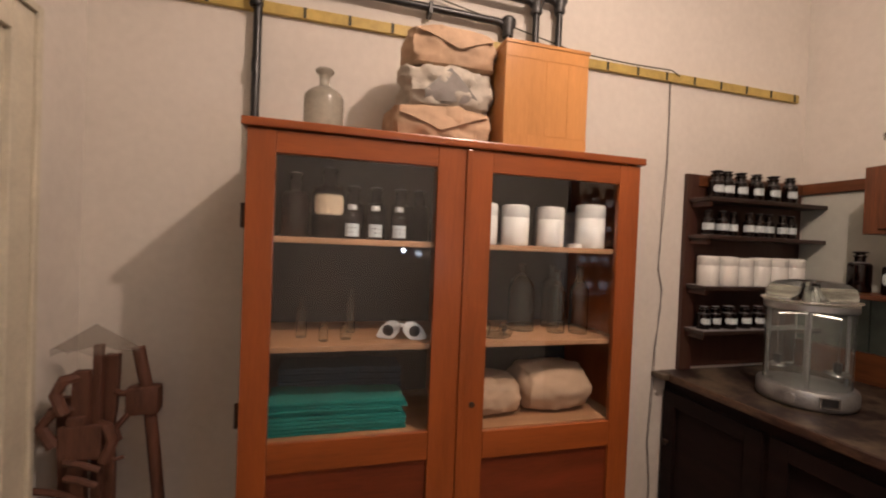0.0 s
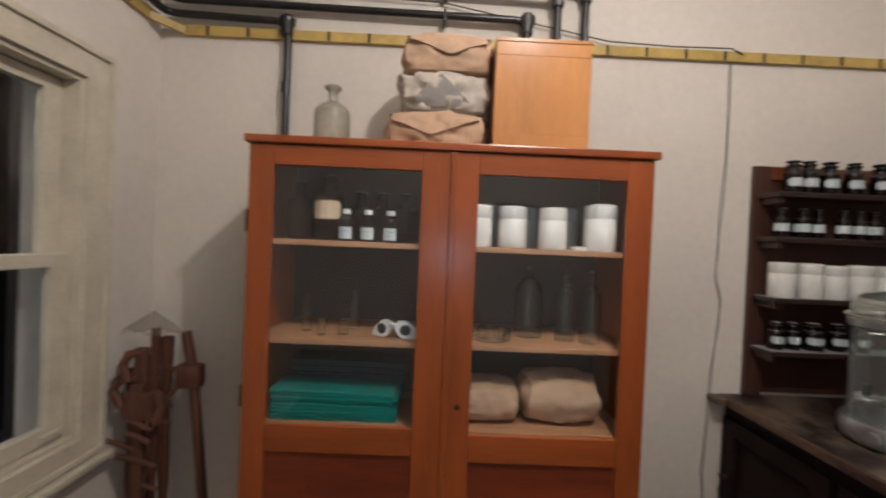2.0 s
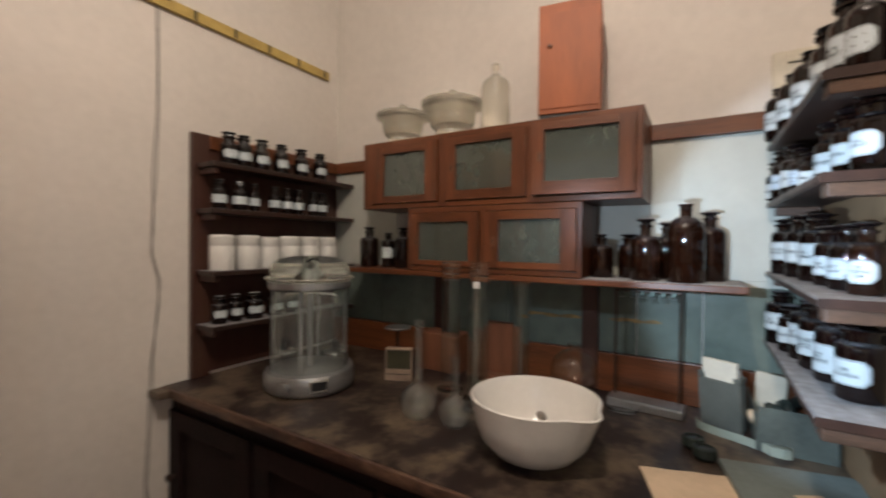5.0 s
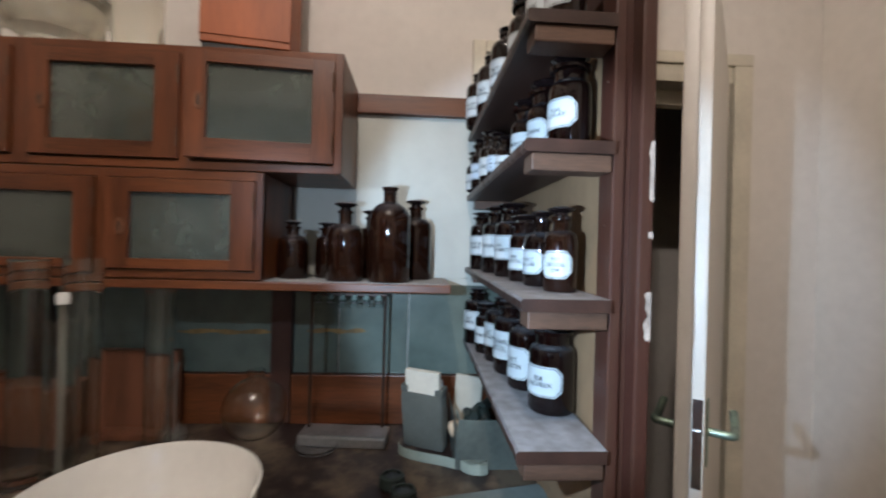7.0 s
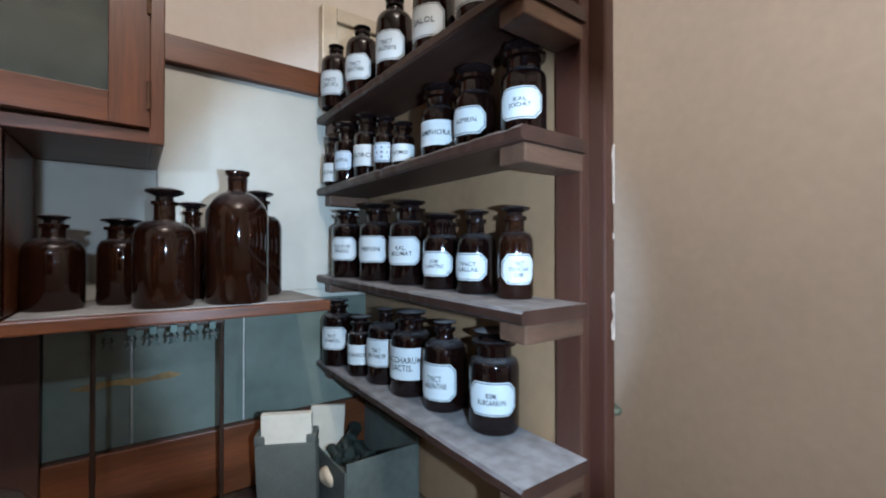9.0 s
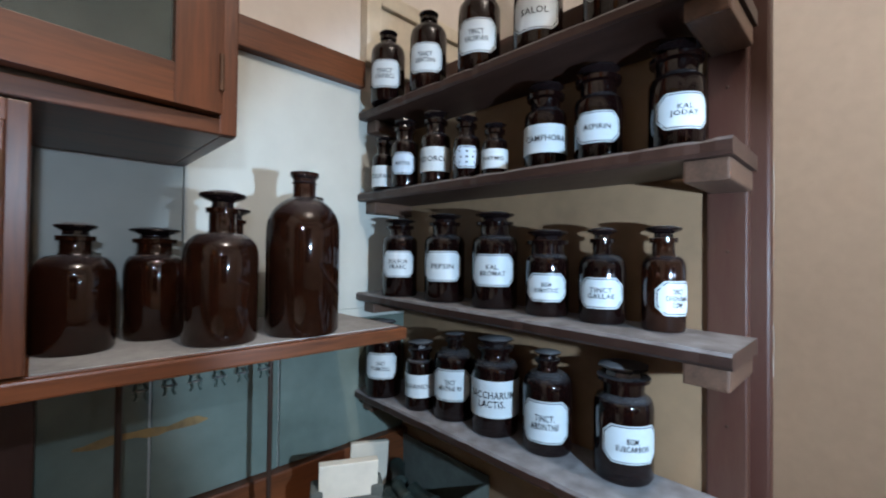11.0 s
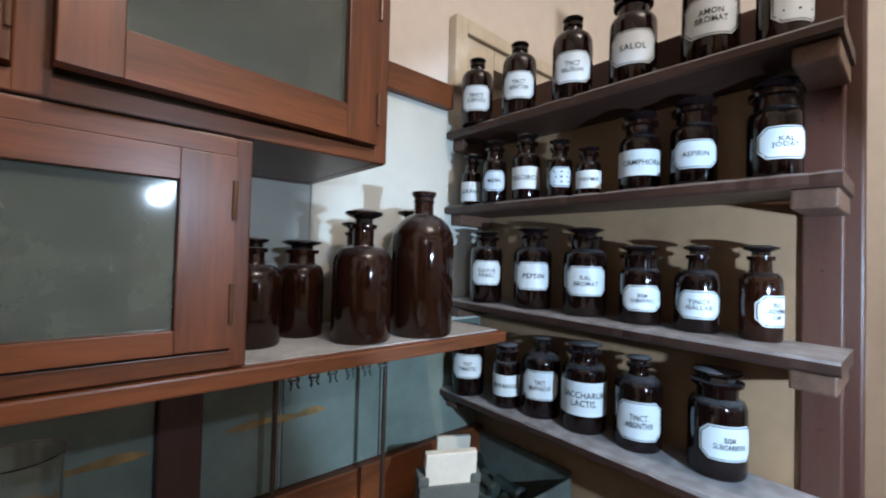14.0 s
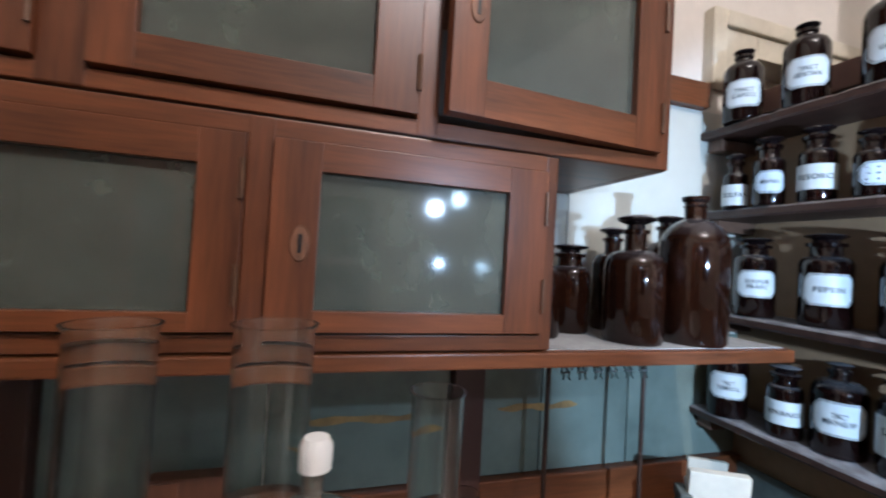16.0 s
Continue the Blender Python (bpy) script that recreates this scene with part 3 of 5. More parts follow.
for x0, x1, gx0, gx1, gz0, gz1 in ((CX0 + 0.003, 0.356, -0.217, 0.259, 0.895, 1.732), (0.362, CX1 - 0.003, 0.444, 0.928, 0.88, 1.728)):
    leaf = part("door", box(x0, gx0, CY0 - 0.022, CY0 - 0.001, 0.105, 1.797, 0.003), ORANGE_WOOD, cab)
    part("door_stile", box(gx1, x1, CY0 - 0.022, CY0 - 0.001, 0.105, 1.797, 0.003), ORANGE_WOOD, leaf)
    for c, d in ((gz1, 1.797), (gz0 - 0.09, gz0), (0.105, 0.19)):
        part("door_rail", box(gx0, gx1, CY0 - 0.0215, CY0 - 0.001, c, d, 0.003), ORANGE_WOOD_FLAT, leaf)
    part("door_panel", box(gx0, gx1, CY0 - 0.010, CY0 - 0.002, 0.188, gz0 - 0.088), PANEL_WOOD, leaf, "red-brown lower panel")
    pane = part("pane", box(gx0 - 0.004, gx1 + 0.004, CY0 - 0.010, CY0 - 0.007, gz0 - 0.004, gz1 + 0.004), PANE, leaf, "clear glass pane")
    pane.visible_shadow = False
part("meeting_strip", box(0.352, 0.372, CY0 - 0.030, CY0 - 0.0225, 0.105, 1.795, 0.003), ORANGE_WOOD, cab)
key = part("keyhole", lathe([(0, 0), (0.010, 0), (0.010, 0.003), (0.004, 0.004), (0, 0.002)], 12), KEY_METAL, cab, "small dark keyhole plate")
key.matrix_parent_inverse = pose(0.402, CY0 - 0.022, 0.972, 90, 0, 0)
for z in (1.55, 0.98):
    part("hinge", tube([(CX0 - 0.004, CY0 - 0.008, z - 0.035), (CX0 - 0.004, CY0 - 0.008, z + 0.035)], 0.006, 8), KEY_METAL, cab)


# ---- bottles ----
def bottle(x, y, z, r, shoulder, total, neck, cap, text="", yaw=0.0, style="wide", band=False, label_mat=None, rows=0, glass=None, name="reagent_bottle", words="", group="labelled bottles on the rack", frac=(0.36, 0.80), bare=False, seg=24):
    """A turned bottle with its stopper and label; the front is -y turned by yaw."""
    ob = thing(name, pose(x, y, z, 0, 0, yaw), words or "dark amber glass apothecary bottle with a white label", "bottle", group)
    rise = {"wide": 0.30, "cone": 0.55, "round": 0.95}[style]
    neck_z = shoulder + min(r * rise, (total - shoulder) * 0.4)
    stop_z = total - (total - neck_z) * (0.42 if cap else 0.0)
    prof = [(0, 0.004), (r * 0.7, 0.002), (r * 0.93, 0), (r, 0.005), (r, shoulder - r * 0.12)]
    prof += [(neck * 1.12 + (r - neck * 1.12) * math.cos(radians(d)) ** 0.85, shoulder - r * 0.12 + (neck_z - shoulder + r * 0.12) * math.sin(radians(d))) for d in (14, 28, 42, 56, 70)] if style != "round" else arc(0, shoulder - r * 0.12, r, 6, 58, 6)
    if style == "round":
        neck_z = shoulder - r * 0.12 + r * 0.93
        stop_z = total
    prof += [(neck * 1.12, neck_z), (neck, neck_z + 0.004), (neck, stop_z - 0.007), (neck * 1.25, stop_z - 0.006), (neck * 1.28, stop_z), (neck * 0.9, stop_z + 0.0005), (0, stop_z)]
    part("body", lathe(prof, seg), glass or AMBER, ob, smooth=True)
    if cap:
        h = total - stop_z
        stopper = [(0, stop_z + 0.001), (neck * 0.88, stop_z + 0.001), (neck * 0.82, stop_z + h * 0.35), (cap * 0.93, stop_z + h * 0.60), (cap, stop_z + h * 0.68), (cap * 0.98, stop_z + h * 0.80), (cap * 0.55, stop_z + h * 0.97), (0, total)]
        part("stopper", lathe(stopper, 8 if style == "wide" else 16), STOPPER, ob, "black glass stopper with dust on top", smooth=True)
    if not bare:
        z0, z1 = shoulder * frac[0], shoulder * frac[1]
        width = 2 * r * (1.02 if not band else 1.75)
        put_label(ob, r, width, z0, z1, text, label_mat, plain=band, rows=rows)
    return ob


RACK_LINES = ((1.779, 1.785), (1.593, 1.600), (1.362, 1.377), (1.143, 1.158))


def on_board(k, x):
    """The height of the rack's board k at x; the boards sag a little towards the room."""
    lo, hi = RACK_LINES[k]
    return lo + (hi - lo) * (x - 1.77) / 0.72


def rack_bottle(k, x, y, r, lab_lo, lab_hi, shoulder, total, neck, cap, text, yaw, style="wide", band=False, mat=None, rows=0, glass=None):
    """A bottle on the rack, with its heights given over the floor."""
    z = on_board(k, x)
    return bottle(x, y, z, r, shoulder - z, total - z, neck, cap, text, yaw, style, band, mat, rows, glass, frac=((lab_lo - z) / (shoulder - z), (lab_hi - z) / (shoulder - z)))


# top board of the rack
rack_bottle(0, 2.406, -0.297, 0.0365, 1.809, 1.867, 1.893, 1.941, 0.014, 0.0195, "TINCT\nCAPSICI", 221, "cone")
rack_bottle(0, 2.294, -0.313, 0.0365, 1.812, 1.869, 1.897, 1.944, 0.014, 0.0195, "TINCT\nGENTIAN", 217, "cone")
rack_bottle(0, 2.174, -0.329, 0.0385, 1.814, 1.874, 1.903, 1.957, 0.015, 0.0200, "TINCT\nVALERIAN", 212, "cone")
rack_bottle(0, 2.063, -0.350, 0.0405, 1.820, 1.880, 1.905, 1.966, 0.027, 0.0350, "SALOL", 205)
rack_bottle(0, 1.941, -0.358, 0.0410, 1.827, 1.889, 1.913, 1.974, 0.027, 0.0350, "AMON\nBROMAT", 199)
rack_bottle(0, 1.846, -0.356, 0.0330, 1.812, 1.862, 1.888, 1.950, 0.015, 0.0220, "", 222, "cone", rows=2)
# second board
rack_bottle(1, 2.409, -0.290, 0.0232, 1.604, 1.648, 1.666, 1.716, 0.0135, 0.0190, "SULFAN", 218, band=True)
rack_bottle(1, 2.346, -0.299, 0.0274, 1.622, 1.666, 1.684, 1.738, 0.0175, 0.0255, "MENTHOL", 221, mat=LABEL_BLUE)
rack_bottle(1, 2.269, -0.313, 0.0287, 1.620, 1.666, 1.686, 1.740, 0.0185, 0.0255, "RESORCI", 206, band=True)
rack_bottle(1, 2.190, -0.316, 0.0247, 1.616, 1.655, 1.668, 1.714, 0.0150, 0.0207, "", 224, mat=LABEL_BLUE, rows=3)
rack_bottle(1, 2.131, -0.324, 0.0222, 1.609, 1.642, 1.654, 1.690, 0.0140, 0.0195, "THYMO", 210, band=True)
rack_bottle(1, 2.048, -0.352, 0.0340, 1.624, 1.669, 1.685, 1.742, 0.0240, 0.0300, "CAMPHORA", 212, band=True)
rack_bottle(1, 1.965, -0.366, 0.0350, 1.627, 1.673, 1.689, 1.750, 0.0265, 0.0320, "ASPIRIN", 203)
rack_bottle(1, 1.858, -0.372, 0.0345, 1.626, 1.673, 1.691, 1.749, 0.0265, 0.0320, "KAL\nJODAT", 213)
# third board
rack_bottle(2, 2.380, -0.316, 0.0370, 1.415, 1.469, 1.489, 1.537, 0.0230, 0.0330, "SULFUR\nPRAEC", 225)
rack_bottle(2, 2.264, -0.336, 0.0395, 1.412, 1.469, 1.487, 1.543, 0.0240, 0.0325, "PEPSIN", 219)
rack_bottle(2, 2.149, -0.349, 0.0408, 1.409, 1.464, 1.483, 1.540, 0.0260, 0.0352, "KAL.\nBROMAT", 214)
rack_bottle(2, 2.044, -0.354, 0.0343, 1.391, 1.435, 1.451, 1.505, 0.0265, 0.0320, "BISM\nSUBNITRIC", 210)
rack_bottle(2, 1.955, -0.361, 0.0333, 1.388, 1.432, 1.447, 1.505, 0.0135, 0.0215, "TINCT\nGALLAE", 203, "cone")
rack_bottle(2, 1.872, -0.368, 0.0275, 1.386, 1.431, 1.449, 1.505, 0.0140, 0.0232, "TINCT\nCINCHONAE\nCOMP", 235, "cone", glass=AMBER_PLAIN)
# lowest board
rack_bottle(3, 2.427, -0.312, 0.0385, 1.198, 1.252, 1.270, 1.318, 0.0200, 0.0265, "TINCT\nTORMENTILL", 223)
rack_bottle(3, 2.316, -0.321, 0.0290, 1.181, 1.225, 1.243, 1.289, 0.0190, 0.0265, "RIVANOL", 218, band=True)
rack_bottle(3, 2.242, -0.345, 0.0400, 1.191, 1.249, 1.262, 1.312, 0.0140, 0.0191, "TINCT\nMENTHAE PIP", 212, "cone")
rack_bottle(3, 2.148, -0.353, 0.0415, 1.185, 1.247, 1.263, 1.317, 0.0255, 0.0330, "SACCHARUM\nLACTIS.", 210, band=True)
rack_bottle(3, 2.048, -0.364, 0.0400, 1.170, 1.235, 1.252, 1.308, 0.0160, 0.0218, "TINCT.\nABSINTHII", 206, "cone")
rack_bottle(3, 1.929, -0.377, 0.0413, 1.178, 1.230, 1.249, 1.309, 0.0290, 0.0362, "BISM.\nSUBCARBON", 221)

# ---- the bottle rack ----
rack = thing("bottle_rack", pose(0, 0, 0), "dark stained wooden rack with four dusty boards", "shelf")


def sloped(bm, k, drop):
    """Lays a rack piece, built about z = 0, along board k."""
    for v in bm.verts:
        v.co.z += on_board(k, v.co.x) - drop
    return bm


def worn_board(x0, x1, y0, y1, thick, seed):
    """A board whose front edge and end are nicked and rounded by use."""
    bm = bmesh.new()
    n, prof = 46, ((y0, 0.0), (y0, -thick), (y1 - 0.004, -thick), (y1, -thick + 0.004), (y1, -0.004), (y1 - 0.004, 0.0))
    rings = []
    for i in range(n + 1):
        x = x0 + (x1 - x0) * i / n
        ring = []
        for y, z in prof:
            nick = 0.0035 * max(0.0, noise.noise((x * 38, seed, 0.0)) - 0.15) + 0.0012 * noise.noise((x * 90, seed, 4.0)) if y > y1 - 0.006 else 0.0
            ring.append(bm.verts.new((x, y - nick * 1.6, z - (nick if z == 0.0 else 0))))
        rings.append(ring)
    for a, b in zip(rings, rings[1:]):
        for j in range(len(prof)):
            q = (j + 1) % len(prof)
            bm.faces.new((a[j], a[q], b[q], b[j]))
    bm.faces.new(rings[0])
    bm.faces.new(rings[-1])
    return bm


for k in range(4):
    part("board", sloped(worn_board(1.775, 2.489, -0.412, -0.278, 0.019, 3.1 * k), k, 0.001), RACK_WOOD, rack, "dusty dark wooden board")
    part("cleat", sloped(box(1.779, 1.826, -0.409, -0.290, -0.0255, 0, 0.003), k, 0.0205), CLEAT_WOOD, rack, "worn wooden cleat under the board")
    part("cleat", sloped(box(2.452, 2.489, -0.409, -0.300, -0.026, 0, 0.003), k, 0.0205), CLEAT_WOOD, rack)
part("post", box(1.785, 1.832, -0.431, -0.4125, 0.891, 2.55, 0.003), POST_WOOD, rack)
part("post_web", box(1.793, 1.832, -0.4435, -0.4312, 0.891, 2.55), POST_WOOD, rack)
part("post", box(1.766, 1.832, -0.466, -0.444, 0.0, 2.55, 0.004), POST_WOOD, rack, "dark red post with chipped paint")
for z0, z1, w, seed in ((1.305, 1.375, 0.010, 1.0), (1.505, 1.592, 0.0055, 2.0), (1.452, 1.462, 0.004, 3.0)):
    bm, inner, outer = bmesh.new(), [], []
    for i in range(15):
        z = z0 + (z1 - z0) * i / 14
        ww = w * max(0.12, 0.55 + 0.9 * noise.noise((z * 60, seed, 0))) * (0.4 if i in (0, 14) else 1)
        inner.append(bm.verts.new((1.7654, -0.462 + ww, z)))
        outer.append(bm.verts.new((1.7654, -0.4655, z)))
    for i in range(14):
        bm.faces.new((inner[i], inner[i + 1], outer[i + 1], outer[i]))
    part("paint_chip", bm, BARE_WOOD, rack, "pale patch of bare wood")
for z in (1.47, 1.24, 1.69):
    nail = part("nail_head", lathe([(0, 0), (0.0024, 0), (0.0020, 0.0010), (0, 0.0012)], 8), KEY_METAL, rack)
    nail.matrix_parent_inverse = pose(1.808, -0.4124, z, -90, 0, 0)
part("back_panel", box(1.833, 2.4995, -0.4325, -0.420, 0.892, 1.784), BACK_TAN, rack, "tan painted back board")
part("back_batten", box(1.835, 2.497, -0.440, -0.418, 1.838, 1.895, 0.003), POST_WOOD, rack)

# ---- east wall: trim, splash panels, shelf and wall cabinets ----
setting("trim", box(2.472, 2.4995, -0.284, 0.064, 1.837, 1.895, 0.003), CABINET_WOOD, "red-brown wooden picture rail", "trim")
setting("trim", box(2.472, 2.4995, 1.237, 1.655, 1.837, 1.895, 0.003), CABINET_WOOD, "red-brown wooden picture rail", "trim")
setting("trim", box(1.76, 2.4995, 1.657, 1.6795, 1.837, 1.895, 0.003), CABINET_WOOD, "red-brown wooden picture rail", "trim")
splash = thing("splash_panels", pose(0, 0, 0), "pale green glazed panels behind the counter", "wall panel", kind="structure")
for y0, y1 in ((-0.4185, -0.109), (-0.105, 0.103), (0.107, 0.239), (0.301, 0.62), (0.624, 0.93), (0.992, 1.33), (1.334, 1.66)):
    part("panel", box(2.490, 2.4995, y0, y1, 1.041, 1.317, 0.0015), SPLASH, splash)
part("panel", box(2.490, 2.4995, -0.4185, 0.064, 1.339, 1.836, 0.0015), UPPER_SPLASH, splash)
part("panel", box(2.490, 2.4995, -0.4185, -0.2165, 1.3175, 1.3385), UPPER_SPLASH, splash)
part("panel", box(2.490, 2.4995, 1.237, 1.66, 1.339, 1.836, 0.0015), UPPER_SPLASH, splash)
part("panel", box(2.490, 2.4995, 0.066, 0.248, 1.339, 1.604, 0.0015), UPPER_SPLASH, splash)
for y0, y1 in ((0.240, 0.300), (0.931, 0.991)):
    part("post", box(2.466, 2.4995, y0, y1, 0.895, 1.317, 0.003), POST_WOOD, splash, "dark wooden upright")
part("skirting", box(2.470, 2.4995, -0.4185, 0.239, 0.892, 1.040, 0.003), CABINET_WOOD, splash, "red-brown wooden skirting")
part("skirting", box(2.470, 2.4995, 0.301, 0.930, 0.892, 1.040, 0.003), CABINET_WOOD, splash, "red-brown wooden skirting")
part("skirting", box(2.470, 2.4995, 0.992, 1.655, 0.892, 1.040, 0.003), CABINET_WOOD, splash, "red-brown wooden skirting")


def streak(y0, y1, z):
    bm, top, bot = bmesh.new(), [], []
    for k in range(13):
        yy, w = y0 + (y1 - y0) * k / 12, 0.006 * (0.5 + 0.8 * abs(math.sin(k * 2.3))) * (0.3 if k in (0, 12) else 1)
        top.append(bm.verts.new((2.4888, yy, z + w + 0.002 * math.sin(k)))), bot.append(bm.verts.new((2.4888, yy, z - w + 0.002 * math.sin(k))))
    for k in range(12):
        bm.faces.new((top[k], top[k + 1], bot[k + 1], bot[k]))
    return part("stain", bm, STAIN, splash, "yellow-brown rust stain")


streak(0.02, 0.20, 1.170), streak(0.305, 0.58, 1.163)
shelfthing = thing("wall_shelf", pose(0, 0, 0), "long red-brown wooden wall shelf, dusty on top", "shelf")
part("board", box(2.245, 2.489, -0.216, 1.40, 1.319, 1.338, 0.002), CABINET_WOOD, shelfthing)
part("front_lip", box(2.232, 2.2445, -0.216, 1.40, 1.3165, 1.3375, 0.003), CABINET_WOOD, shelfthing, "rounded worn front edge")
single("shelf_dust", box(2.245, 2.486, -0.205, 0.247, 1.3381, 1.3395), material("grey_dust", (0.34, 0.33, 0.31), 0.95, vary=0.15, scale=12, fine=80), "thin grey dust layer on the shelf", "dust", kind="stuff")


def wall_cabinet(name, y0, y1, z0, z1, leaves, words):
    """A hanging cabinet with glazed doors; leaves: (low y, high y, glass low y, glass high y, glass low z, glass high z, degrees open)."""
    ob = thing(name, pose(0, 0, 0), words, "cabinet", "wall cabinets")
    x0, x1 = 2.240, 2.489
    part("side_panel", box(x0, x1, y0, y0 + 0.018, z0, z1, 0.002), CABINET_WOOD_UP, ob)
    part("side_panel", box(x0, x1, y1 - 0.018, y1, z0, z1, 0.002), CABINET_WOOD_UP, ob)
    part("top", box(x0 - 0.004, x1, y0 + 0.018, y1 - 0.018, z1 - 0.018, z1, 0.002), CABINET_WOOD, ob)
    part("bottom", box(x0 - 0.004, x1, y0 + 0.018, y1 - 0.018, z0, z0 + 0.018, 0.002), CABINET_WOOD, ob)
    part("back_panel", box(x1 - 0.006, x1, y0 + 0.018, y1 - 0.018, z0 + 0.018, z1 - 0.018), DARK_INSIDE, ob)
    edges = [y0] + [v for leaf in sorted(leaves) for v in leaf[:2]] + [y1]
    for a, b in zip(edges[0::2], edges[1::2]):
        if b - a > 0.004:
            part("face_stile", box(x0 - 0.006, x0 + 0.018, a, b, z0 + 0.001, z1 - 0.001, 0.002), CABINET_WOOD_UP, ob)
    part("top_rail", box(x0 - 0.0055, x0 - 0.0001, y0 + 0.001, y1 - 0.001, z1 - 0.022, z1 - 0.002, 0.001), CABINET_WOOD, ob)
    part("bottom_rail", box(x0 - 0.0055, x0 - 0.0001, y0 + 0.001, y1 - 0.001, z0 + 0.001, z0 + 0.020, 0.001), CABINET_WOOD, ob)
    for a, b, ga, gb, ga_z, gb_z, turn in leaves:
        lo, hi = z0 + 0.024, z1 - 0.024
        leafob = part("door", box(-0.014, 0.006, 0, ga - a, lo, hi, 0.001), CABINET_WOOD_UP, ob)
        leafob.matrix_parent_inverse = Matrix.Translation((x0, a, 0)) @ Matrix.Rotation(radians(turn), 4, "Z")
        part("door_stile", box(-0.014, 0.006, gb - a, b - a, lo, hi, 0.001), CABINET_WOOD_UP, leafob)
        for c, d in ((lo, ga_z), (gb_z, hi)):
            part("door_rail", box(-0.0138, 0.0055, ga - a, gb - a, c, d, 0.0007), CABINET_WOOD, leafob)
        pane = part("pane", box(-0.003, 0.001, ga - a - 0.003, gb - a + 0.003, ga_z - 0.003, gb_z + 0.003), DUSTY_PANE, leafob, "dusty grey-green glass pane")
        pane.visible_shadow = False
        for zz in (lo + 0.05, hi - 0.05):
            part("hinge", tube([(-0.0155, 0.002, zz - 0.022), (-0.0155, 0.002, zz + 0.022)], 0.0030, 8), HINGE_METAL, leafob, smooth=True)
        plate = part("keyhole_plate", lathe([(0, 0), (0.0110, 0), (0.0102, 0.0018), (0, 0.0024)], 16), PLATE_WOOD, leafob, "oval wooden keyhole plate")
        plate.matrix_parent_inverse = Matrix.Translation((-0.0142, (b + gb) / 2 - a - 0.007, (ga_z + gb_z) / 2 - 0.004)) @ Matrix.Rotation(radians(-90), 4, "Y") @ Matrix.Diagonal((1.9, 1, 1, 1))
        hole = part("keyhole", box(-0.0055, 0.0055, -0.0022, 0.0022, 0.0018, 0.0030), BLACK_PLASTIC, plate)
    return ob


wall_cabinet("wall_cabinet", 0.064, 1.236, 1.606, 1.905, ((0.085, 0.425, 0.137, 0.378, 1.676, 1.855, 5.0), (0.452, 0.792, 0.508, 0.750, 1.668, 1.850, 0), (0.835, 1.180, 0.895, 1.120, 1.660, 1.846, 0)), "long brown wooden wall cabinet with three glazed doors")
wall_cabinet("wall_cabinet", 0.250, 0.984, 1.340, 1.604, ((0.268, 0.612, 0.324, 0.560, 1.388, 1.547, 0), (0.640, 0.962, 0.686, 0.928, 1.384, 1.543, 0)), "small brown wooden wall cabinet with two glazed doors")

# amber bottles on the shelf
SZ = 1.3397
for x, y, r, sh, tot, nk, cp, style in ((2.298, 0.060, 0.047, 0.122, 0.206, 0.0165, 0.030, "cone"), (2.390, 0.121, 0.037, 0.096, 0.156, 0.0215, 0.032, "cone"), (2.352, 0.209, 0.041, 0.094, 0.156, 0.0155, 0.0215, "cone"), (2.420, 0.006, 0.038, 0.125, 0.197, 0.015, 0.026, "cone"), (2.415, -0.122, 0.047, 0.150, 0.230, 0.018, 0.030, "cone")):
    bottle(x, y, SZ, r, sh, tot, nk, cp, style=style, glass=AMBER_PLAIN, bare=True, words="brown glass laboratory bottle with a flat black stopper", group="brown bottles on the shelf")
big = bottle(2.291, -0.055, SZ, 0.0545, 0.163, 0.246, 0.017, 0, style="round", glass=AMBER_PLAIN, bare=True, words="large brown glass bottle with a threaded open neck", group="brown bottles on the shelf")
for z in (0.230, 0.238):
    part("neck_thread", lathe([(0.0172, z - 0.002), (0.0192, z), (0.0172, z + 0.002)], 24, cap=False), AMBER_PLAIN, big, smooth=True)
for y, r, sh, tot, rows in ((1.31, 0.045, 0.13, 0.195, 0), (1.19, 0.033, 0.12, 0.165, 2), (1.10, 0.040, 0.13, 0.19, 0), (1.03, 0.03, 0.09, 0.13, 0)):
    bottle(2.36, y, 1.3385, r, sh, tot, r * 0.45, r * 0.7, bare=not rows, rows=rows, words="brown glass bottle on the wall shelf", group="brown bottles on the shelf", yaw=-70)

# ---- left rack against the north wall ----
small = thing("bottle_shelf", pose(0, 0, 0), "dark wooden bottle shelf on the counter", "shelf")
part("post", box(1.685, 1.758, 1.655, 1.6795, 0.892, 1.895, 0.003), POST_WOOD, small)
part("back_board", box(1.759, 2.488, 1.668, 1.6795, 0.905, 1.836), POST_WOOD, small)
LZ = (1.770, 1.585, 1.335, 1.115)
for z in LZ:
    part("board", box(1.700, 2.488, 1.535, 1.654, z - 0.02, z, 0.003), RACK_WOOD, small)
    part("cleat", box(1.712, 1.735, 1.55, 1.654, z - 0.045, z - 0.021, 0.002), POST_WOOD, small)
for k, x in enumerate((1.805, 1.872, 1.960, 2.065, 2.180, 2.300)):
    bottle(x, 1.60, LZ[0], 0.034, 0.082, 0.142, 0.022, 0.030 - 0.004 * (k % 2), "", -10, "wide" if k % 2 == 0 else "cone", rows=2, group="labelled bottles on the shelf", seg=20)
for k, (x, r) in enumerate(((1.765, 0.028), (1.855, 0.032), (1.925, 0.022), (2.03, 0.026), (2.10, 0.026), (2.165, 0.026), (2.26, 0.024), (2.32, 0.026))):
    bottle(x, 1.60, LZ[1], r, 0.075, 0.125, r * 0.6, r * 0.8, "", -10, "wide", band=True, rows=1, group="labelled bottles on the shelf", seg=20)
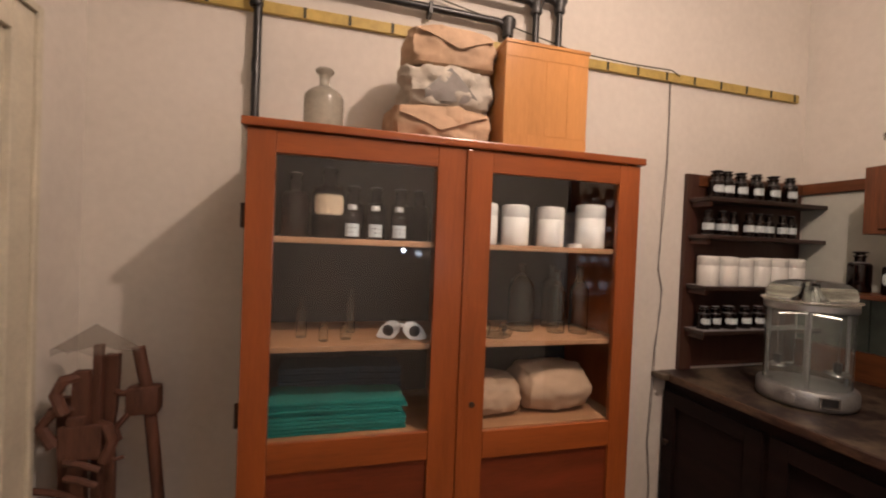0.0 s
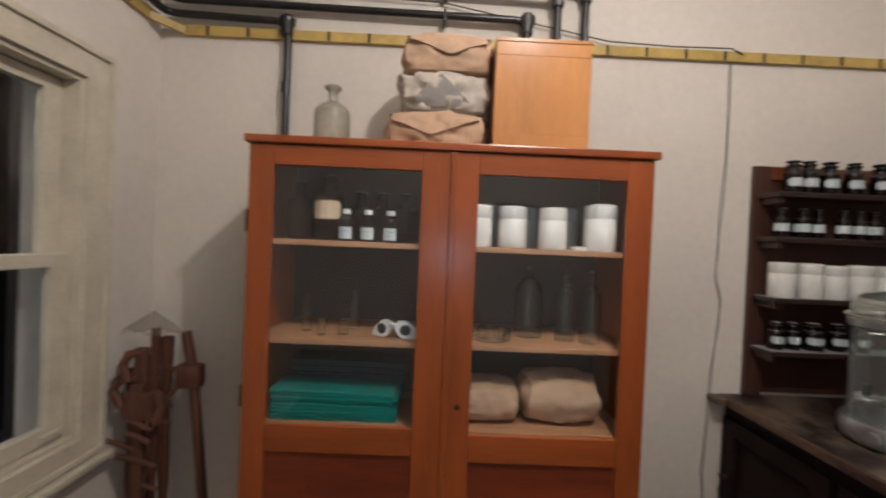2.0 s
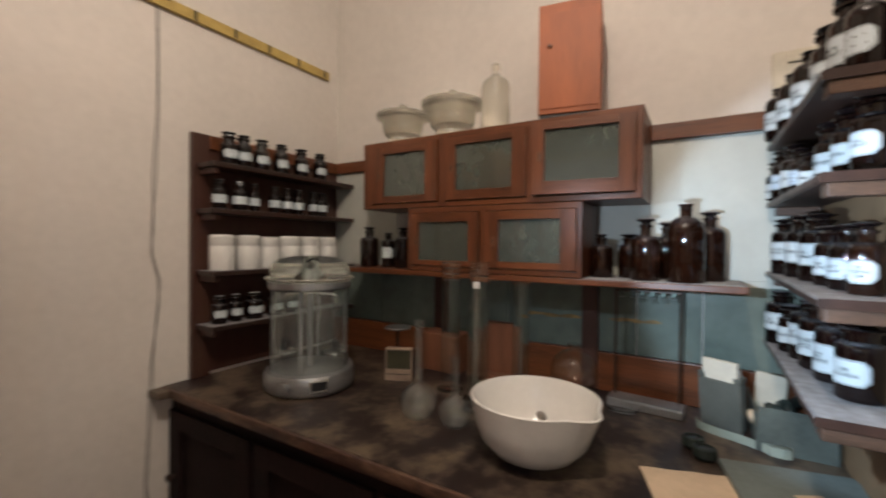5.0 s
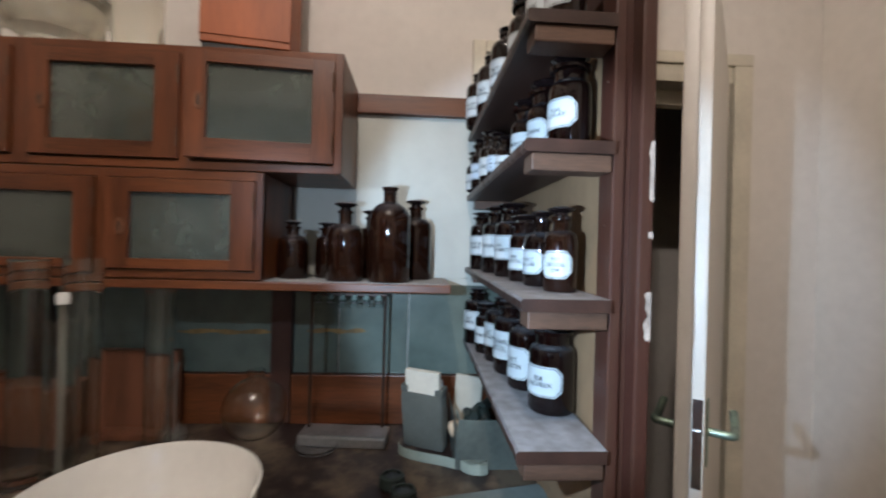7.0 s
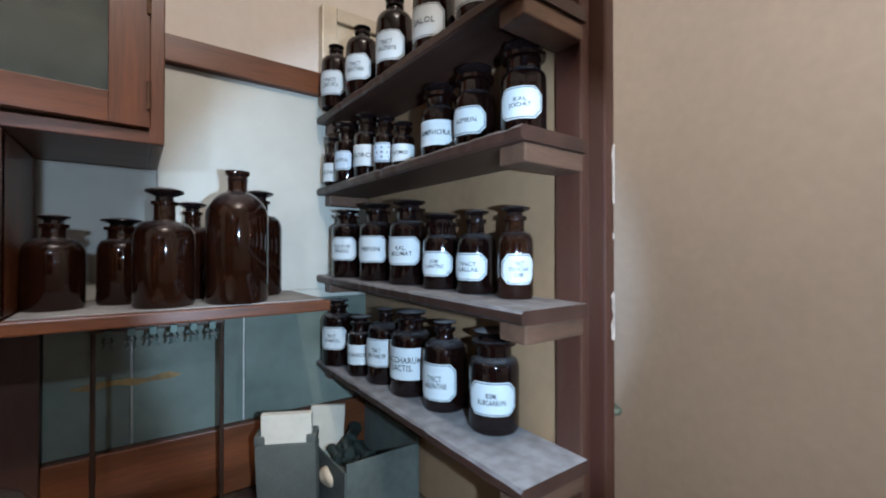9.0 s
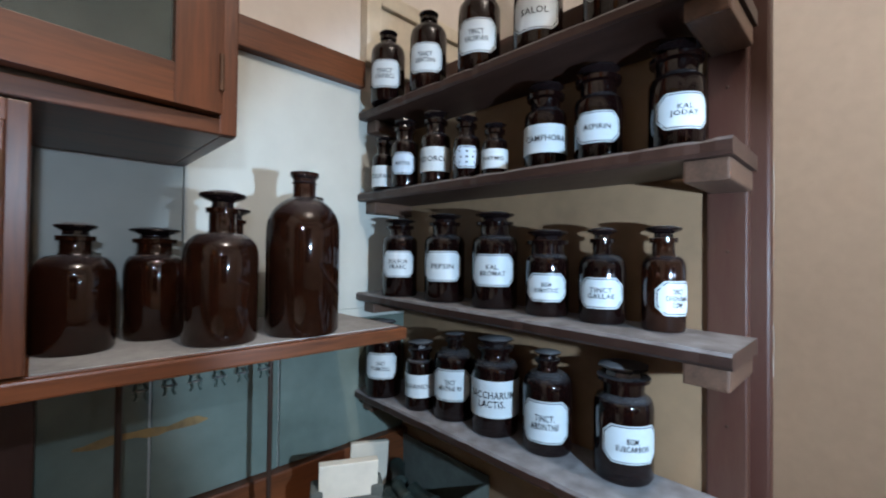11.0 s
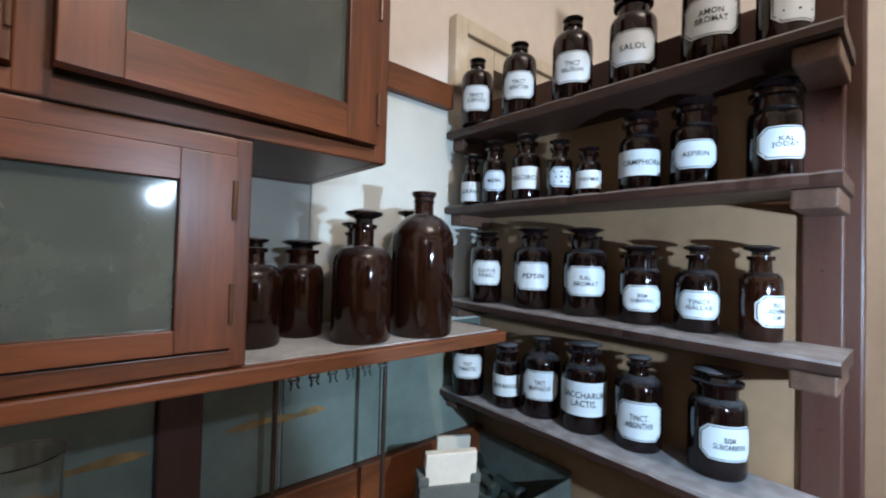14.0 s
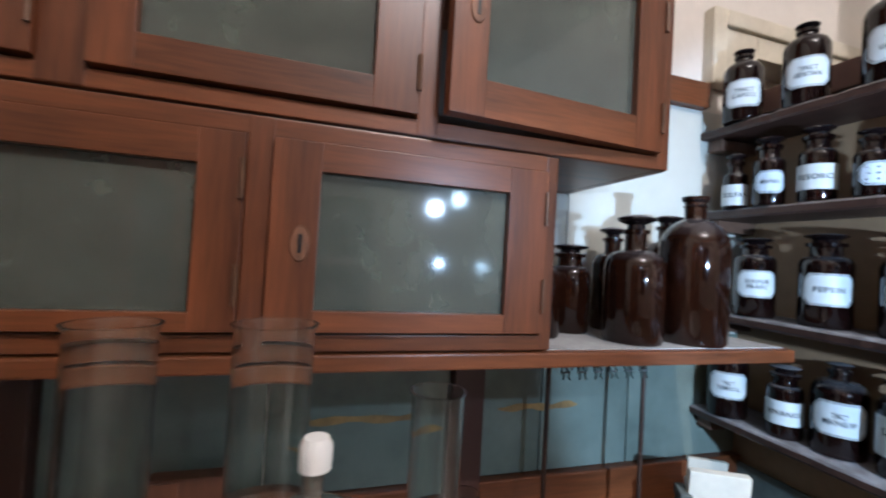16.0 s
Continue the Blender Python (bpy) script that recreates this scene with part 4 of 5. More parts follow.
jar_profile = [(0, 0.002), (0.047, 0), (0.050, 0.004), (0.050, 0.098), (0.0485, 0.100), (0.050, 0.102), (0.050, 0.136), *arc(0.040, 0.136, 0.010, 0, 80, 5), (0, 0.148)]


def jar(x, y, z, s=1.0, mat=None, words="white glazed ceramic jar with a flat lid", group="white jars"):
    ob = single("ceramic_jar", lathe(jar_profile, 28), mat or CERAMIC, words, "jar", group, smooth=True, m=pose(x, y, z))
    ob.scale = (s, s, s)
    return ob


for x in (1.775, 1.895, 2.000, 2.112, 2.232, 2.352):
    jar(x, 1.596, LZ[2], 1.0 if x != 2.0 else 0.96)
for x, r in ((1.765, 0.032), (1.838, 0.028), (1.925, 0.040), (2.03, 0.034), (2.12, 0.034)):
    bottle(x, 1.60, LZ[3], r, 0.07, 0.115, r * 0.6, r * 0.75, "", -10, "wide", rows=1, group="labelled bottles on the shelf", seg=20)

# ---- counter ----
worktop = thing("worktop", pose(0, 0, 0), "worn dark wooden laboratory counter top", "counter")
part("slab", box(1.5925, 2.4895, -0.46, 1.679, 0.855, 0.890, 0.002), COUNTER_WOOD, worktop)
part("front_edge", box(1.578, 1.592, -0.46, 1.679, 0.855, 0.890, 0.006), COUNTER_EDGE, worktop, "rounded front edge worn to bare wood", smooth=True)
front = thing("counter_cabinet", pose(0, 0, 0), "dark wooden cabinet under the counter", "cabinet")
part("body", box(1.62, 2.49, -0.45, 1.675, 0.0, 0.854, 0.004), COUNTER_SIDE, front)
for y0 in (-0.43, 0.10, 0.63, 1.16):
    doorpart = part("door", frame_bm("y", y0, y0 + 0.50, 0.10, 0.80, 1.602, 1.6195, 0.07, 0.07, 0.07), COUNTER_SIDE, front)
    knob = part("knob", lathe([(0, 0), (0.007, 0), (0.007, 0.012), (0.014, 0.018), (0.014, 0.026), (0, 0.03)], 12), KEY_METAL, doorpart, smooth=True)
    knob.matrix_parent_inverse = pose(1.602, y0 + 0.46, 0.55, 0, -90, 0)
part("end_moulding", box(1.535, 1.5775, 1.60, 1.679, 0.862, 0.889, 0.005), COUNTER_WOOD, front)
C = 0.8905

# ---- glass balance ----
bal = thing("laboratory_balance", pose(1.905, 1.215, C, 0, 0, 0), "round glass-cased laboratory balance on a grey metal base", "balance")
part("base", lathe([(0, 0), (0.155, 0), (0.166, 0.008), (0.170, 0.02), (0.170, 0.062), (0.164, 0.074), (0.145, 0.078), (0, 0.078)], 48), STEEL, bal, smooth=True)
shell = part("glass_case", lathe([(0.147, 0.079), (0.147, 0.385), (0.144, 0.385), (0.144, 0.079)], 48, cap=False), HAZY, bal, "hazy curved glass case", smooth=True)
shell.visible_shadow = False
part("top_ring", lathe([(0.135, 0.385), (0.152, 0.385), (0.157, 0.390), (0.157, 0.412), (0.150, 0.417), (0.135, 0.417), (0.135, 0.385)], 48, cap=False), STEEL, bal, smooth=True)
part("brim", lathe([(0.134, 0.4175), (0.160, 0.4175), (0.168, 0.424), (0.165, 0.429), (0.134, 0.425), (0.134, 0.4175)], 48, cap=False), CLOUDY, bal, "pale glass brim", smooth=True).visible_shadow = False
dome = part("glass_lid", lathe([(0.150, 0.4295), (0.150, 0.455), (0.143, 0.478), (0.118, 0.498), (0.070, 0.509), (0, 0.512), (0, 0.509), (0.068, 0.506), (0.115, 0.495), (0.140, 0.477), (0.147, 0.455), (0.147, 0.4295)], 40, cap=False), THIN_GLASS, bal, "domed glass lid", smooth=True)
dome.visible_shadow = False
cone = part("lid_knob", lathe([(0, 0.418), (0.058, 0.418), (0.030, 0.446), (0.013, 0.462), (0.022, 0.478), (0.016, 0.486), (0, 0.488)], 24), CLEAR, bal, smooth=True)
cone.visible_shadow = False
for a in (35, 145, 215, 325):
    part("pillar", tube([(0.138 * math.cos(radians(a)), 0.138 * math.sin(radians(a)), 0.078), (0.138 * math.cos(radians(a)), 0.138 * math.sin(radians(a)), 0.386)], 0.007, 10), STEEL, bal, smooth=True)
part("column", tube([(0, 0, 0.078), (0, 0, 0.36)], 0.012, 12), STEEL, bal, smooth=True)
part("beam", tube([(-0.055, 0.085, 0.355), (0, 0, 0.365), (0.055, -0.085, 0.355)], 0.006, 8), CHROME, bal, smooth=True)
for s in (1, -1):
    part("pan", lathe([(0, 0.125), (0.042, 0.128), (0.046, 0.136), (0.044, 0.137), (0.040, 0.131), (0, 0.129)], 28), CHROME, bal, smooth=True).location = (s * -0.052, s * 0.082, 0)
    part("hanger", tube([(s * -0.052, s * 0.082, 0.13), (s * -0.055, s * 0.085, 0.355)], 0.003, 6), CHROME, bal)
    part("weight_cup", lathe([(0, 0.138), (0.014, 0.138), (0.015, 0.175), (0.006, 0.18), (0, 0.18)], 14), BLACK_PLASTIC, bal, smooth=True).location = (s * -0.052, s * 0.082, 0)
sight = part("display_window", box(-0.034, 0.034, -0.008, 0.01, -0.022, 0.022, 0.003), CHROME, bal, "small metal-framed sight window")
sight.matrix_parent_inverse = pose(-0.085, -0.143, 0.044, 0, 0, -31)
part("dark_glass", box(-0.025, 0.025, -0.010, -0.0082, -0.013, 0.016), BLACK_PLASTIC, sight)
for a in (-160, -5):
    knobp = part("side_knob", lathe([(0, 0), (0.012, 0), (0.012, 0.012), (0.020, 0.016), (0.020, 0.034), (0, 0.036)], 14), STEEL, bal, smooth=True)
    knobp.matrix_parent_inverse = pose(0.168 * math.cos(radians(a)), 0.168 * math.sin(radians(a)), 0.045, 0, 90, a)

# ---- evaporating bowl ----
bowl_bm = lathe([(0, 0.002), (0.055, 0.0), (0.064, 0.006), (0.108, 0.022), (0.139, 0.056), (0.158, 0.105), (0.166, 0.156), (0.169, 0.164), (0.164, 0.166), (0.159, 0.156), (0.150, 0.106), (0.130, 0.060), (0.098, 0.029), (0.05, 0.015), (0, 0.012)], 56)
spout = Vector((-0.42, -0.9, 0)).normalized()
for v in bowl_bm.verts:
    flat = Vector((v.co.x, v.co.y, 0))
    if flat.length > 0.12:
        near = max(0.0, (flat.normalized().dot(spout) - 0.93) / 0.07)
        v.co += spout * 0.030 * near ** 1.5 * max(0, (v.co.z - 0.08) / 0.085)
single("mixing_bowl", bowl_bm, CERAMIC, "large white glazed ceramic bowl with a pouring spout", "bowl", smooth=True, m=pose(1.835, 0.275, C))
scrap = bmesh.new()
bmesh.ops.create_icosphere(scrap, subdivisions=2, radius=0.017, matrix=pose(1.957, 0.294, C + 0.062, 20, 40, 0) @ Matrix.Diagonal((1.5, 0.9, 0.7, 1)))
single("stone_fragment", scrap, GREY_PAPER, "small grey lump lying in the white bowl", "fragment")


# ---- glassware on the counter ----
def clear(name, profile, m, words, group="glassware on the counter", mat=None, seg=28):
    ob = single(name, lathe(profile, seg), mat or CLEAR, words, "glassware", group, smooth=True, m=m)
    ob.visible_shadow = False
    return ob


def cylinder(x, y, r, h, words="tall clear glass measuring cylinder"):
    t = 0.0018
    ob = thing("measuring_cylinder", pose(x, y, C), words, "glassware", "glassware on the counter")
    for name, prof in (("tube", [(0, 0.0165), (r, 0.0165), (r, h - 0.006), (r * 1.08, h), (r, h), (r - t, h - 0.008), (r - t, 0.020), (0, 0.020)]), ("foot", [(0, 0), (r * 1.5, 0), (r * 1.5, 0.006), (r, 0.016), (0, 0.016)])):
        part(name, lathe(prof, 28), CLEAR, ob, smooth=True).visible_shadow = False
    return ob


def flask(x, y, r, h, neck, words="clear glass flask with a narrow neck"):
    t = 0.0016
    body = [(0, 0), (r * 0.55, 0)] + [(r * math.cos(radians(d)), r * 0.84 + r * math.sin(radians(d))) for d in range(-54, 74, 12)] + [(neck * 1.15, r * 1.86), (neck, r * 2.0)]
    outer = body + [(neck, h * 0.92), (neck * 1.5, h)]
    inner = [(max(0.001, a - t), max(0.003, b)) for a, b in reversed(body)]
    return clear("glass_flask", outer + [(neck * 1.35, h), (neck - t, h * 0.92)] + inner + [(0, 0.003)], pose(x, y, C), words, mat=HAZED_FLASK_GLASS)


cylinder(2.140, 0.592, 0.035, 0.498)
cylinder(2.170, 0.728, 0.035, 0.492)
cylinder(2.145, 0.432, 0.027, 0.430)
cylinder(2.040, 0.553, 0.028, 0.380, "short clear glass cylinder holding a white-capped rod")
rod = thing("glass_rod", pose(2.040, 0.553, C + 0.0205), "thin pale glass rod with a white cap", "glassware")
part("rod", tube([(0, 0, 0), (0, 0, 0.392)], 0.006, 10), CLOUDY, rod, smooth=True)
part("cap", lathe([(0, 0.392), (0.0115, 0.392), (0.012, 0.408), (0.009, 0.414), (0, 0.415)], 14), WHITE_PLASTIC, rod, "white plastic cap", smooth=True)
flask(1.885, 0.680, 0.060, 0.312, 0.012)
flask(1.888, 0.545, 0.050, 0.212, 0.012)
flask(2.33, 0.50, 0.035, 0.22, 0.010)
ball = clear("glass_sphere_flask", [(0, 0.012), *[(0.085 * math.sin(radians(a)), 0.095 - 0.085 * math.cos(radians(a))) for a in range(20, 165, 12)], (0.022, 0.178), (0.022, 0.200), (0.020, 0.200), (0.019, 0.178), *[(0.083 * math.sin(radians(a)), 0.095 - 0.083 * math.cos(radians(a))) for a in range(163, 20, -12)], (0, 0.014)], pose(2.37, 0.305, C - 0.008), "round clear glass flask lying among the glassware")
clear("glass_dish", [(0, 0), (0.05, 0), (0.058, 0.012), (0.056, 0.012), (0.049, 0.003), (0, 0.003)], pose(2.32, 0.125, C), "shallow clear glass dish")
hold = thing("wooden_holder", pose(2.425, 0.655, C), "upright red-brown wooden block behind the glassware", "block")
part("block", box(-0.015, 0.015, -0.118, 0.112, 0, 0.232, 0.003), HOLDER_WOOD, hold)
part("edge_strip", box(-0.019, -0.0152, 0.070, 0.112, 0.003, 0.229, 0.001), HOLDER_WOOD, hold)
part("foot", box(-0.065, -0.0155, -0.118, 0.069, 0, 0.018, 0.003), HOLDER_WOOD, hold)
stand = thing("specimen_stand", pose(2.265, 1.057, C - 0.0005), "small dark stand with a round plate on top", "stand")
part("plate", lathe([(0, 0.181), (0.055, 0.181), (0.058, 0.187), (0.055, 0.190), (0, 0.188)], 28), STEEL, stand, smooth=True)
part("stem", tube([(0, 0, 0.012), (0, 0, 0.182)], 0.007, 10), KEY_METAL, stand)
part("foot", lathe([(0, 0), (0.045, 0), (0.045, 0.008), (0.010, 0.014), (0, 0.014)], 24), KEY_METAL, stand, smooth=True)
wbox = thing("framed_box", pose(2.150, 0.960, C, 0, 0, 25), "small pale-framed box with a dark front", "box")
part("box_frame", frame_bm("y", -0.056, 0.056, 0, 0.130, -0.02, 0.02, 0.0055, 0.046, 0.006), FRAME_BEIGE, wbox)
part("dark_front", box(-0.012, 0.012, -0.050, 0.050, 0.046, 0.124), RAIL_MARK, wbox)
part("drawer_line", box(-0.0212, -0.0201, -0.048, 0.048, 0.026, 0.029), BLACK_PLASTIC, wbox)
wood2 = single("wooden_case", box(2.33, 2.455, 0.785, 0.985, C, C + 0.165, 0.004), HOLDER_WOOD, "low red-brown wooden case against the wall", "box")

# ---- burette rack ----
br = thing("burette_rack", pose(0, 0, 0), "metal burette rack with six small clips", "rack")
for y in (0.160, -0.043):
    part("post", tube([(2.378, y, C + 0.03), (2.378, y, 1.296)], 0.0042, 8), KEY_METAL, br, smooth=True)
part("crossbar", box(2.372, 2.383, -0.047, 0.164, 1.290, 1.299, 0.002), KEY_METAL, br)
for k in range(6):
    y = 0.139 - 0.0326 * k
    clip = part("clip", box(2.362, 2.372, y - 0.006, y + 0.006, 1.281, 1.296, 0.001), CLIP_METAL, br, "small grey-green spring clip")
    part("screw", tube([(2.359, y - 0.009, 1.274), (2.359, y + 0.009, 1.274)], 0.0022, 6), STEEL, clip)
    for s in (-1, 1):
        part("jaw", tube([(2.365, y + s * 0.004, 1.283), (2.359, y + s * 0.007, 1.276), (2.357, y + s * 0.004, 1.268), (2.355, y + s * 0.007, 1.262)], 0.0020, 6), CLIP_METAL, clip, smooth=True)
foot = part("base", box(-0.042, 0.042, -0.120, 0.120, 0, 0.032, 0.008), STEEL, br, "grey metal base bar")
foot.matrix_parent_inverse = pose(2.358, 0.058, C, 0, 0, -5)

# ---- canvas pouch, strap and clutter in the corner ----
pouch = thing("canvas_pouch", pose(2.335, -0.165, C, -6, 0, 62), "grey-green canvas pouch holding pale cards", "pouch")
bag = box(-0.062, 0.062, -0.022, 0.022, 0, 0.155, 0.012)
for v in bag.verts:
    v.co.x *= 1 + 0.05 * noise.noise(v.co * 20)
    v.co.y *= 1 + 0.5 * noise.noise(v.co * 14)
part("bag", bag, CANVAS, pouch, smooth=True)
for sx in (-1, 1):
    part("flap", box(sx * 0.062, sx * 0.040, -0.020, 0.020, 0.15, 0.172, 0.006), CANVAS, pouch, smooth=True)
part("card", box(-0.050, 0.046, -0.014, -0.004, 0.03, 0.188, 0.001), WHITE_PLASTIC, pouch, "white card")
part("card", box(-0.052, 0.048, 0.0, 0.016, 0.03, 0.215, 0.002), CARD, pouch, "cream card block")


def strap(points, words):
    full = []
    for a, b, c in zip(points, points[1:], points[2:]):
        full += bend(a, b, c, 0.03, 4)
    bm, rows = bmesh.new(), []
    for k, p in enumerate(full):
        p = Vector(p)
        t = (Vector(full[min(k + 1, len(full) - 1)]) - Vector(full[max(k - 1, 0)])).normalized()
        n = Vector((-t.y, t.x, 0)).normalized() * 0.0012
        rows.append([bm.verts.new(p + n), bm.verts.new(p + n + Vector((0, 0, 0.024))), bm.verts.new(p - n + Vector((0, 0, 0.024))), bm.verts.new(p - n)])
    for a, b in zip(rows, rows[1:]):
        for k in range(4):
            bm.faces.new((a[k], a[(k + 1) % 4], b[(k + 1) % 4], b[k]))
    return single("webbing_strap", bm, WEBBING, words, "strap", smooth=True)


spiral = [(2.215 + 0.034 * (1 - k / 26) * math.cos(k * 0.62), -0.285 + 0.034 * (1 - k / 26) * math.sin(k * 0.62), C + 0.0005) for k in range(22)]
strap([(2.33, -0.095, C + 0.0005), (2.28, -0.09, C + 0.0005), (2.245, -0.15, C + 0.0005), (2.225, -0.21, C + 0.0005), (2.20, -0.25, C + 0.0005)] + spiral, "pale green webbing strap coiled on the counter")
strap([(2.36, -0.235, C + 0.10), (2.33, -0.26, C + 0.05), (2.28, -0.27, C + 0.0005), (2.24, -0.24, C + 0.0005), (2.20, -0.245, C + 0.0005), (2.17, -0.285, C + 0.0005), (2.19, -0.32, C + 0.0005), (2.225, -0.30, C + 0.0005)], "pale green webbing strap hanging from the pouch")
tray = thing("open_tray", pose(2.335, -0.337, C, 0, 0, 0), "dull grey-green open tray in the counter's corner", "tray")
part("tray_floor", box(-0.125, 0.155, -0.068, 0.098, 0, 0.006, 0.002), TRAY_GREEN, tray)
for a in ((-0.130, 0.158, -0.0725, -0.0685, 0.0, 0.140), (-0.130, 0.158, 0.0985, 0.1025, 0.0, 0.110), (-0.130, -0.1255, -0.068, 0.098, 0.0, 0.125), (0.1555, 0.158, -0.068, 0.098, 0.0, 0.140)):
    side_bm = box(*a, 0.001)
    for v in side_bm.verts:
        v.co.z -= 0.012 * (v.co.z > 0.05) * (0.5 + noise.noise((v.co.x * 9, v.co.y * 9, 2.0)))
    part("tray_side", side_bm, TRAY_GREEN, tray)
random.seed(8)
for k in range(15):
    x, y, a = 2.335 + random.uniform(-0.075, 0.09), -0.325 + random.uniform(-0.03, 0.045), random.gauss(1.2, 0.45)
    ln, r, z = random.uniform(0.030, 0.052), random.uniform(0.011, 0.016), C + 0.026 + 0.020 * (k // 4)
    bm = lathe([(0, -ln), (r * 0.9, -ln), (r * 1.15, -ln + 0.006), (r, -ln + 0.012), (r * 0.85, 0), (r, ln - 0.012), (r * 1.15, ln - 0.006), (r * 0.9, ln), (0, ln)], 12)
    single("rubber_stopper_tube", bm, RUBBER, "dark green rubber tube piece in the tray", "tube", "rubber pieces", smooth=True, m=pose(x, y, z, 90, 0, math.degrees(a)))
cards = thing("card_box", pose(2.452, -0.288, C + 0.0065, 0, -3, 66), "small cream cardboard box with a white card", "box")
part("carton", box(-0.042, 0.042, -0.014, 0.0, 0, 0.150, 0.003), CARD, cards)
part("white_card", box(-0.040, 0.036, -0.020, -0.0145, 0, 0.115, 0.001), WHITE_PLASTIC, cards)
sheet = bmesh.new()
g = bmesh.ops.create_grid(sheet, x_segments=10, y_segments=10, size=0.5, matrix=Matrix.Diagonal((0.16, 0.22, 1, 1)))
bmesh.ops.solidify(sheet, geom=sheet.faces[:], thickness=0.002)
for v in sheet.verts:
    v.co.z += 0.005 + 0.004 * noise.noise(v.co * 12)
single("paper_sheet", sheet, PAPER, "loose buff paper sheet lying on the counter", "paper", m=pose(1.885, -0.10, C, 0, 0, 18))
single("notebook", box(-0.10, 0.10, -0.14, 0.14, 0, 0.016, 0.003), GREY_BOOK, "flat grey-green covered notebook on the counter", "book", m=pose(1.99, -0.30, C, 0, 0, 12))
single("index_card", box(-0.05, 0.05, -0.03, 0.03, 0, 0.001), PAPER, "small buff card lying on the notebook", "card", m=pose(1.92, -0.33, C + 0.0162, 0, 0, 30))
gog = thing("dark_goggles", pose(2.10, -0.10, C, 0, 0, 25), "dark rubber goggles lying on the counter", "goggles")
for sx in (-0.032, 0.032):
    cup = part("eye_cup", lathe([(0, 0.0), (0.024, 0.0), (0.03, 0.01), (0.027, 0.03), (0.020, 0.032), (0.018, 0.01), (0, 0.008)], 20), RUBBER, gog, smooth=True)
    cup.location = (sx, 0, 0)
    part("lens", lathe([(0, 0.024), (0.021, 0.024), (0.021, 0.027), (0, 0.029)], 20), BLACK_PLASTIC, cup, smooth=True)
part("bridge", tube([(-0.02, 0, 0.015), (0, 0.008, 0.02), (0.02, 0, 0.015)], 0.006, 8), RUBBER, gog, smooth=True)
fabric = bmesh.new()
bmesh.ops.create_icosphere(fabric, subdivisions=3, radius=0.03, matrix=Matrix.Diagonal((1.2, 0.7, 0.8, 1)))
for v in fabric.verts:
    v.co *= 1 + 0.35 * noise.noise(v.co * 40)
single("crumpled_paper", fabric, PAPER, "crumpled buff paper in the counter's corner", "paper", m=pose(2.30, -0.245, C + 0.062))

# ---- things on top of the wall cabinets ----
T = 1.9055


def desiccator(x, y, s, words):
    ob = thing("glass_desiccator", pose(x, y, T), words, "glassware", "desiccators")
    t = 0.006
    for name, prof in (("bowl", [(0, 0), (0.076, 0), (0.080, 0.006), (0.076, 0.014), (0.066, 0.022), (0.064, 0.034), (0.086, 0.052), (0.096, 0.080), (0.100, 0.128), (0.124, 0.130), (0.126, 0.142), (0.096, 0.142), (0.090, 0.084), (0.078, 0.056), (0, 0.040)]), ("lid", [(0.100, 0.143), (0.126, 0.143), (0.126, 0.152), (0.112, 0.156), (0.080, 0.168), (0.030, 0.174), (0.012, 0.177), (0.012, 0.184), (0.020, 0.190), (0.018, 0.200), (0, 0.202)])):
        bit = part(name, lathe([(a * s, b * s) for a, b in prof], 36), CLOUDY if name == "lid" else CLOUDY, ob, smooth=True)
        bit.visible_shadow = False
    return ob


desiccator(2.36, 1.110, 0.98, "thick cloudy glass desiccator with a wide rim")
desiccator(2.36, 0.842, 1.08, "thick cloudy glass desiccator with a knobbed lid")
clear("bell_bottle", [(0, 0), (0.058, 0), (0.06, 0.006), (0.06, 0.19), *[(0.06 * math.cos(radians(a)), 0.19 + 0.055 * math.sin(radians(a))) for a in range(10, 76, 11)], (0.014, 0.255), (0.014, 0.262), (0.019, 0.275), (0.016, 0.293), (0, 0.295)], pose(2.37, 0.640, T), "tall clear glass bell jar with a knob", "desiccators", CLOUDY)
rb = thing("wooden_box", pose(2.345, 0.322, T, 0, 0, 9), "upright red-brown wooden box with a slanted top", "box")
bm = box(-0.10, 0.10, -0.105, 0.105, 0.012, 0.40, 0.003)
for v in bm.verts:
    if v.co.z > 0.3 and v.co.x > 0:
        v.co.z += 0.03
part("carcass", bm, RED_BOX_WOOD, rb)
part("lid_board", box(-0.103, -0.1005, -0.104, 0.104, 0.03, 0.365, 0.001), RED_BOX_WOOD, rb)
part("foot", box(-0.095, 0.095, -0.10, 0.10, 0, 0.0115), BLACK_PLASTIC, rb)
pin = part("peg", lathe([(0, 0), (0.006, 0), (0.006, 0.008), (0, 0.009)], 10), KEY_METAL, rb)
pin.matrix_parent_inverse = pose(-0.1032, 0.065, 0.25, 0, -90, 0)

# ---- things on top of the tall cabinet ----
clear("storage_bottle", [(0, 0), (0.062, 0), (0.066, 0.006), (0.066, 0.140), (0.064, 0.150), (0.058, 0.160), (0.046, 0.171), (0.030, 0.180), (0.020, 0.186), (0.017, 0.194), (0.017, 0.216), (0.022, 0.226), (0.030, 0.234), (0.031, 0.240), (0.027, 0.245), (0, 0.245)], pose(-0.095, 1.432, CZ + 0.0005), "cloudy clear glass storage bottle with a flared stopper", "cabinet top", MILKY)
random.seed(3)


